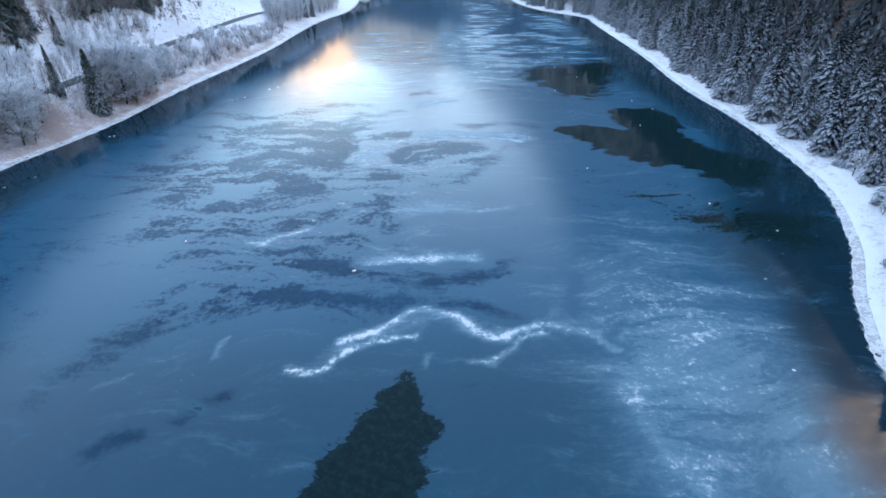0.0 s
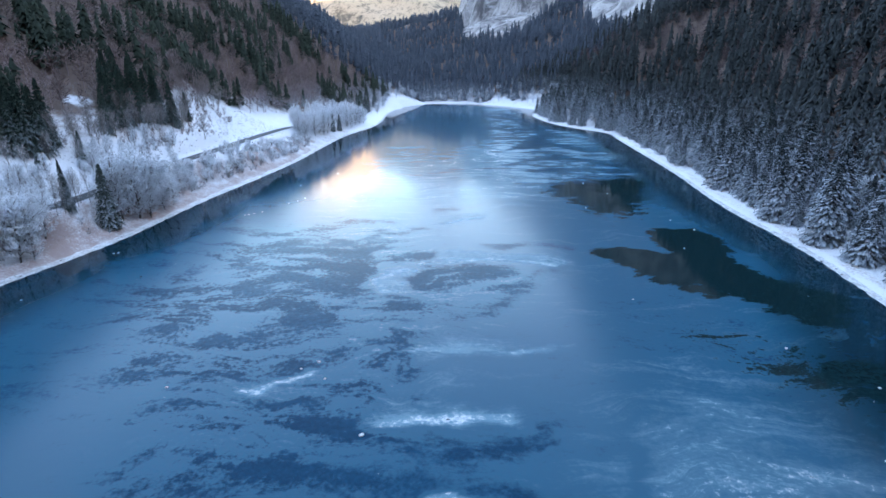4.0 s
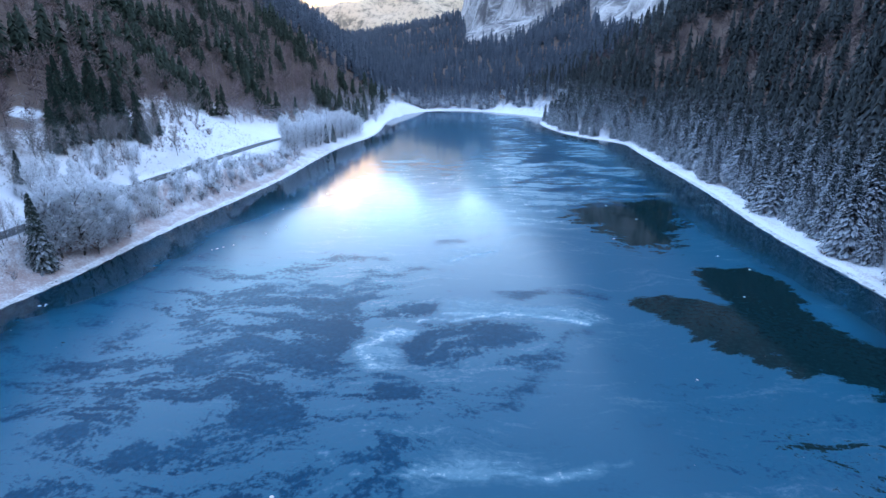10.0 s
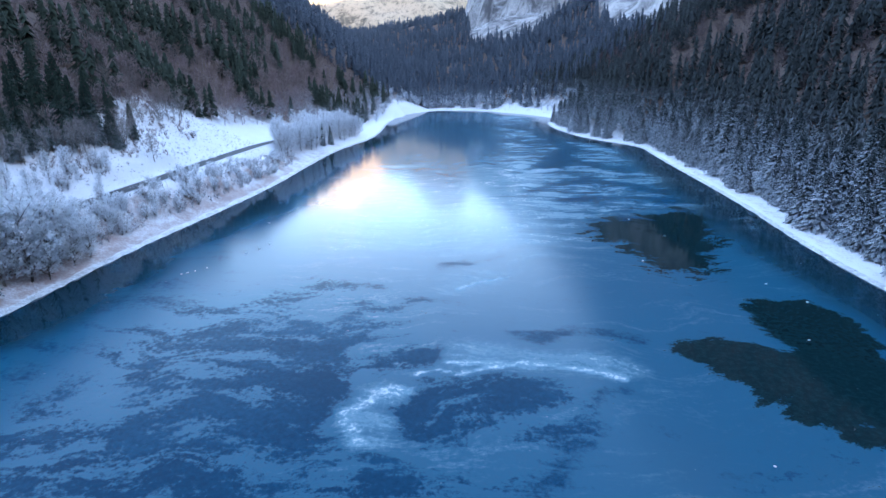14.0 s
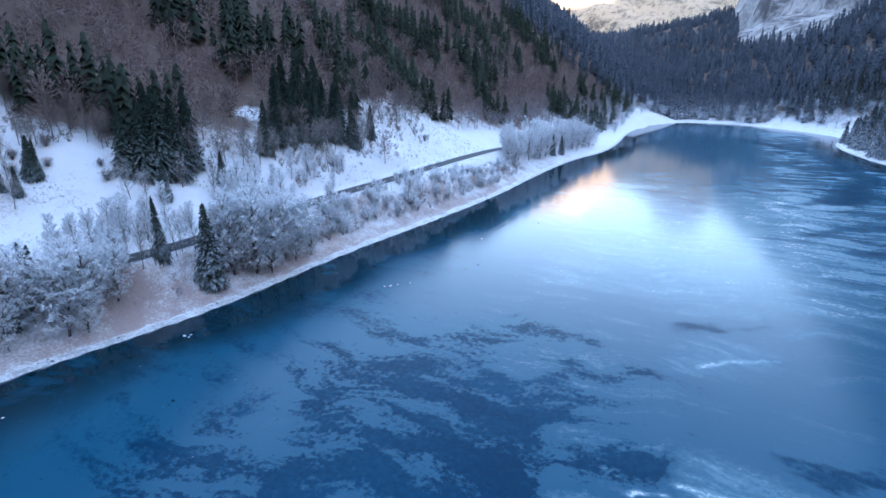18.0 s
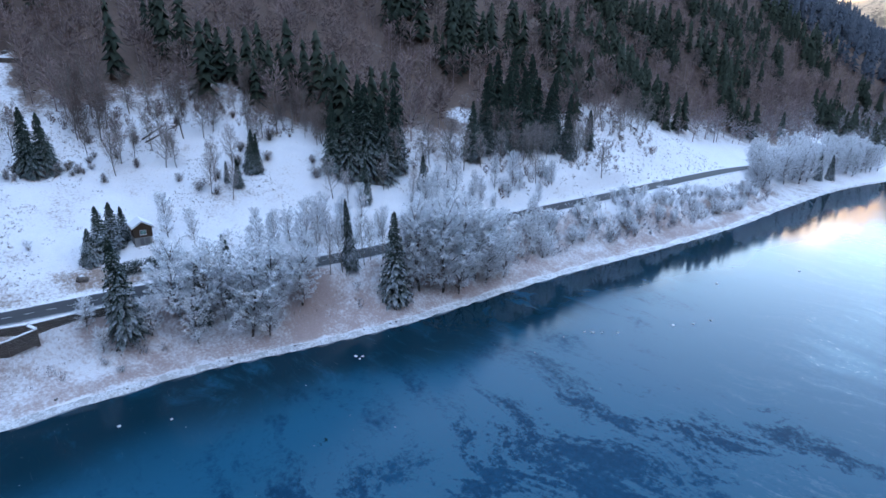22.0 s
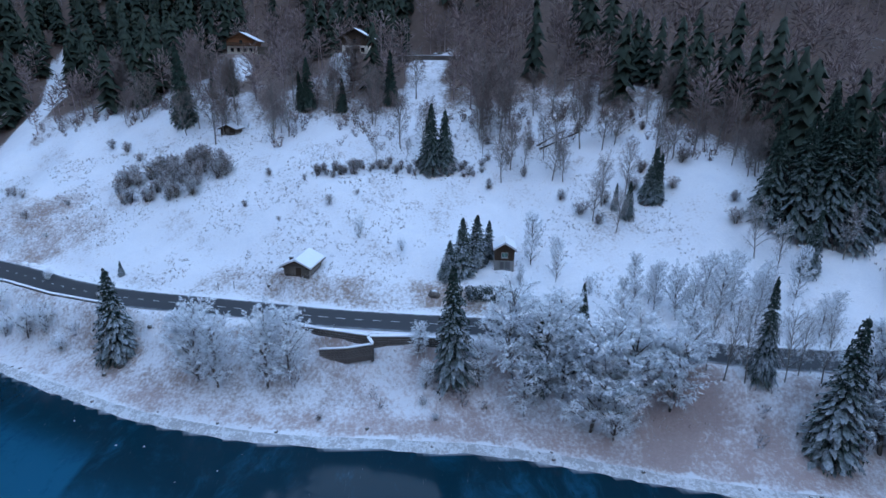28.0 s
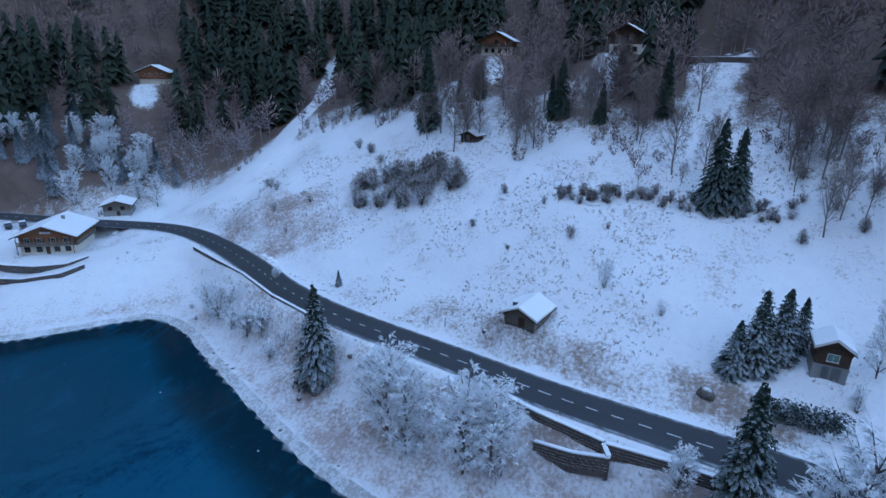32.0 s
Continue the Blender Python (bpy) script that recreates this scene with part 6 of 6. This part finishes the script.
def wall_outer(a, b, side):
    """Whether the face towards +side looks at the lake."""
    m = (a + b) / 2
    d = shore_distance(np.array([m.x + side.x * 3, m.x - side.x * 3]), np.array([m.y + side.y * 3, m.y - side.y * 3]))
    return d[0] < d[1]


stone_wall("retaining_wall", [(-144, 70.5, 11.6), (-141.4, 76.5, 11.5), (-138.9, 85.6, 11.3)], .5, "stone retaining wall with snow coping below the road", 3.6)
stone_wall("retaining_wall", [(-138.6, 85.9, 11.3), (-138.1, 93.5, 11.4), (-137.0, 99.5, 11.5)], .5, "stone retaining wall with snow coping below the road", 3.6)
stone_wall("ramp_wall", [(-139.0, 77.0, 8.6), (-137.3, 82.0, 9.7), (-136.7, 86.6, 10.8)], .45, "sloping stone wall beside a snowy ramp to the shore", 3.0)
stone_wall("ramp_wall", [(-138.6, 85.6, 11.1), (-136.7, 86.4, 10.9)], .45, "stone pier closing the ramp below the road", 3.6)
stone_wall("parapet", [(-178, -19, 9.8), (-173.5, -8.5, 10), (-167.5, 5.5, 10.35), (-160, 19, 10.65), (-153.5, 35, 10.95)], .4, "low stone parapet capped with snow along the road edge", 1.7)
stone_wall("terrace_wall", [(-251.8, 88, 58.6), (-249.5, 97, 58.8), (-246, 110, 58.8)], .6, "long ruined stone terrace wall at the edge of the wood", 2.2)
stone_wall("terrace_wall", [(-157.8, -70, 5.2), (-157.6, -60, 5.2), (-159.5, -52, 5.4), (-163.0, -46, 5.9), (-168.5, -45, 6.4)], .7, "curved dry stone terrace wall below the chalet", 1.8)
stone_wall("terrace_wall", [(-152.6, -68, 3.9), (-152.2, -57, 4.1), (-154.0, -48, 4.8), (-158.0, -41, 5.9), (-163.0, -39, 6.9)], .7, "lower curved dry stone terrace wall below the chalet", 1.5)

# the ruin above the terrace: heaps of masonry
_r = crooked(5)
for _n in range(9):
    _x, _y = -254 - _r.random() * 7, 92 + _r.random() * 15
    bm = bmesh.new()
    bmesh.ops.create_icosphere(bm, subdivisions=1, radius=1)
    for v in bm.verts:
        v.co = Vector((v.co.x * _r.uniform(.8, 1.5), v.co.y * _r.uniform(.8, 1.8), v.co.z * _r.uniform(.5, 1.1)))
    ob = new("stone_mound", bpy.data.meshes.new("stone_mound"))
    bm.to_mesh(ob.data)
    bm.free()
    ob.data.materials.append(M_STONE)
    ob.matrix_world = pose(_x, _y, ground_z(_x, _y) + .2, 0, 0, _r.uniform(0, 180))
    tagged(ob, "mound of pale fallen masonry with patches of snow", "rubble", "stone mounds on the terrace")

# ---- small things ----


def lump(name, x, y, z, sx, sy, sz, material, label, category, group="", seed=0, detail=2):
    rng = crooked(seed)
    bm = bmesh.new()
    bmesh.ops.create_icosphere(bm, subdivisions=detail, radius=1)
    for v in bm.verts:
        k = 1 + .22 * noise.noise(v.co * 1.7 + Vector((seed, 0, 0))) + rng.uniform(-.06, .06)
        v.co = Vector((v.co.x * sx * k, v.co.y * sy * k, max(v.co.z, -.3) * sz * k))
    me = bpy.data.meshes.new(name)
    bm.to_mesh(me)
    bm.free()
    me.materials.append(material)
    me.polygons.foreach_set("use_smooth", np.ones(len(me.polygons), bool))
    ob = new(name, me)
    ob.matrix_world = pose(x, y, z, 0, 0, rng.uniform(0, 180))
    return tagged(ob, label, category, group)


# ploughed snow beside the road
for _n, (_x, _y, _s) in enumerate([(-178.3, 3.9, 1.2), (-179.6, 1.2, 1.0), (-176.9, 6.6, .8), (-186.2, -57, 1.3), (-186.0, -60, .8), (-119.8, 262, 1.9), (-118.6, 276, 1.6), (-117.2, 292, 2.2), (-116.4, 300, 2.0), (-116, 310, 1.4)]):
    lump("snow_mound", _x, _y, ground_z(_x, _y), _s, _s * .8, _s * .55, M_SNOW, "mound of ploughed white snow beside the road", "snow mound", "ploughed snow mounds", 10 + _n)
# boulders
for _n, (_x, _y, _s) in enumerate([(-152.6, 97.6, 1.3), (-144.3, 39.5, .8), (-143, 37, .5), (-148, 44, .6), (-127, 86, .4), (-158.5, 64, .6)]):
    lump("boulder", _x, _y, ground_z(_x, _y), _s, _s * .8, _s * .8, M_STONE, "rough grey boulder capped with snow on the slope", "boulder", "boulders", 30 + _n)
# lumps of ice lying on the lake
for _n, (_x, _y, _s) in enumerate([(-13, 46.2, .55), (-25, 69.2, .45), (-28, 66.5, .3), (-22.5, 63, .3), (-76, 179, .45), (-74.5, 180.5, .35), (-77.4, 178, .3), (-72, 183, .4), (-65, 196, .5), (-62, 200, .4),
                                   (-104, 134, .5), (-103, 135, .35), (-102.6, 134, .3), (92, 160, .5), (88, 172, .4), (70, 236, .5), (76, 215, .4), (60, 190, .4), (-60, 205, .4), (-68, 230, .4), (80, 140, .35),
                                   (-112, 92, .4), (-108, 99, .3), (50, 100, .3), (-52, 60, .3), (84, 60, .4), (70, 40, .35), (60, 14, .3), (75, 75, .35), (-55, 258, .5)]):
    lump("ice_lump", _x, _y, .06, _s, _s * .8, _s * .35, M_ICELUMP, "small pale lump of ice lying on the lake", "ice lump", "ice lumps on the lake", 60 + _n, 1)
# broken rocks along the east shore
_r = crooked(77)
for _n in range(40):
    _y = _r.uniform(15, 240)
    _x = float(np.interp(_y, [11, 40, 51, 81, 104, 155, 185, 257], [73, 89, 97, 111, 115, 119, 118, 126])) + _r.uniform(-.4, 1.6)
    _s = _r.uniform(.25, .6)
    lump("shore_rock", _x, _y, .12, _s, _s * .8, _s * .6, M_STONE, "snow-dusted rock at the edge of the ice", "rock", "rocks along the shores", 120 + _n, 1)
for _n in range(34):
    _y = _r.uniform(-12, 150)
    _x = float(np.interp(_y, [-8, 1, 13, 31, 45, 57, 70, 90, 108, 128, 150], [-159, -156, -149, -140, -133, -129, -125.5, -123.5, -121.5, -115, -109])) - _r.uniform(-.2, 3.2)
    _s = _r.uniform(.18, .42)
    lump("shore_rock", _x, _y, .3, _s, _s * .8, _s * .6, M_STONE, "snow-dusted rock at the edge of the ice", "rock", "rocks along the shores", 170 + _n, 1)


def pole(x, y, tall, label, arms=1, name="utility_pole"):
    root = thing(name, x, y, ground_z(x, y) - .4, 0, label, "pole")
    bm = bmesh.new()
    bmesh.ops.create_cone(bm, segments=8, radius1=.16, radius2=.10, depth=tall, cap_ends=True, matrix=Matrix.Translation((0, 0, tall / 2)))
    part("shaft", bm, M_TIMBER_GREY, root)
    for n in range(arms):
        part("crossarm", one_box(-.06, -.8, tall - .7 - n * .8, .06, .8, tall - .58 - n * .8), M_TIMBER, root)
        for s in (-.65, .65):
            part("insulator", one_box(-.05, s - .05, tall - .58 - n * .8, .05, s + .05, tall - .36 - n * .8), M_PAINT, root)
    return root


pole(-258, 91.6, 9.5, "old wooden utility pole standing by the ruined terrace", 2)
for _x, _y in ((-159.6, 53.1), (-159.2, 56.5)):
    _p = thing("stake", _x, _y, ground_z(_x, _y) - .3, 0, "thin weathered fence stake in the snow", "stake", "fence stakes")
    part("shaft", one_box(-.05, -.05, 0, .05, .05, 2.0), M_TIMBER_GREY, _p)
    part("tip", one_box(-.06, -.06, 2.0, .06, .06, 2.1), M_SNOW, _p)
for _n in range(9):      # roadside marker posts
    _q, _h, _ = road_at(110 + _n * 26)
    _a = radians(_h)
    _x, _y = _q[0] + math.sin(_a) * 4.1, _q[1] - math.cos(_a) * 4.1
    _p = thing("marker_post", _x, _y, ground_z(_x, _y) - .1, _h, "white plastic marker post at the road edge", "marker post", "roadside marker posts")
    part("shaft", one_box(-.06, -.05, 0, .06, .05, 1.05), M_PAINT, _p)
    part("band", one_box(-.065, -.055, .8, .065, .055, .95), M_METAL, _p)

# felled trunks on the clearing
for _n, (_a, _b) in enumerate([((-194.5, 126.4), (-197, 137)), ((-196, 126), (-198.6, 134))]):
    _m = [(p[0], p[1], ground_z(*p) + .25) for p in (_a, _b)]
    _v, _f = tube(_m[0], _m[1], .26, .16, 7)
    tagged(new("felled_trunk", mesh_from("felled_trunk", _v, _f, M_BARK)), "felled bare trunk lying on the snow", "log", "felled trunks")

# the clipped hedge by the hut
_h = thing("hedge", -150.2, 108.6, ground_z(-150.2, 108.6) - .2, 84, "dense evergreen hedge loaded with snow beside the hut", "hedge")
_rng = crooked(12)
_pieces = []
for _n in range(2600):
    _p = np.array([_rng.uniform(-5.0, 5.0), _rng.gauss(0, 1.0), _rng.uniform(0.1, 2.6)])
    if abs(_p[1]) > 1.9 - .3 * math.sin(_p[0] * 1.7):
        continue
    _d = np.array([_rng.gauss(0, 1), _rng.gauss(0, 1), _rng.gauss(.2, .7)])
    _d *= .42 / np.linalg.norm(_d)
    _x = np.cross(_d, (_rng.gauss(0, 1), _rng.gauss(0, 1), _rng.gauss(0, 1)))
    _x *= .13 / (np.linalg.norm(_x) + 1e-6)
    _pieces.append((np.array([_p, _p + _d * .5 + _x, _p + _d, _p + _d * .5 - _x]), [(0, 1, 2, 3)]))
_v, _f = rows_of(_pieces)
part("foliage", mesh_from("foliage", _v, _f, M_HEDGE), M_HEDGE, _h)
for _n in range(6):
    part("stem", one_box(-4.4 + _n * 1.75, -.06, -.2, -4.28 + _n * 1.75, .06, 1.2), M_BARK, _h)

# snowed-in cars by the big chalet
M_CAR = plain_material("car_paint", (0.05, 0.06, 0.08), (0.09, 0.10, 0.12), 4.0, 0.3, 0.05)


def car(x, y, turn):
    root = thing("car", x, y, ground_z(x, y), turn, "parked dark car covered in snow beside the chalet", "car", "cars by the chalet")
    bm = bmesh.new()
    prof = [(-2.05, .35), (-2.1, .75), (-1.35, .92), (-.75, 1.42), (.85, 1.45), (1.55, .95), (2.1, .85), (2.12, .35)]
    a = [bm.verts.new((px, -.82, pz)) for px, pz in prof]
    b = [bm.verts.new((px, .82, pz)) for px, pz in prof]
    bm.faces.new(a)
    bm.faces.new(b[::-1])
    for i in range(len(prof)):
        j = (i + 1) % len(prof)
        bm.faces.new((a[j], a[i], b[i], b[j]))
    part("body", bm, M_CAR, root)
    part("window", one_box(-.8, -.84, 1.0, .9, .84, 1.36), M_GLASS, root)
    part("snow_cover", one_box(-.8, -.8, 1.44, .95, .8, 1.58, .05), M_SNOW, root, "snow on the car roof")
    for px in (-1.3, 1.3):
        for s in (-1, 1):
            bm = bmesh.new()
            bmesh.ops.create_cone(bm, segments=14, radius1=.32, radius2=.32, depth=.2, cap_ends=True, matrix=Matrix.Translation((px, s * .78, .32)) @ Matrix.Rotation(math.pi / 2, 4, "X"))
            part("wheel", bm, M_METAL, root)


car(-176.5, -82, 60)
car(-174, -84.5, 65)

# the small shelter at the head of the lake
head_hut = house("shelter", -47, 712, 180, 5, 5, 2.4, 1.2, .6, "small snowy-roofed shelter among trees at the lake head", M_STONE, M_TIMBER, .5, .25)
add_window(head_hut, 0, 1.0, 1.0, .8, M_TIMBER)
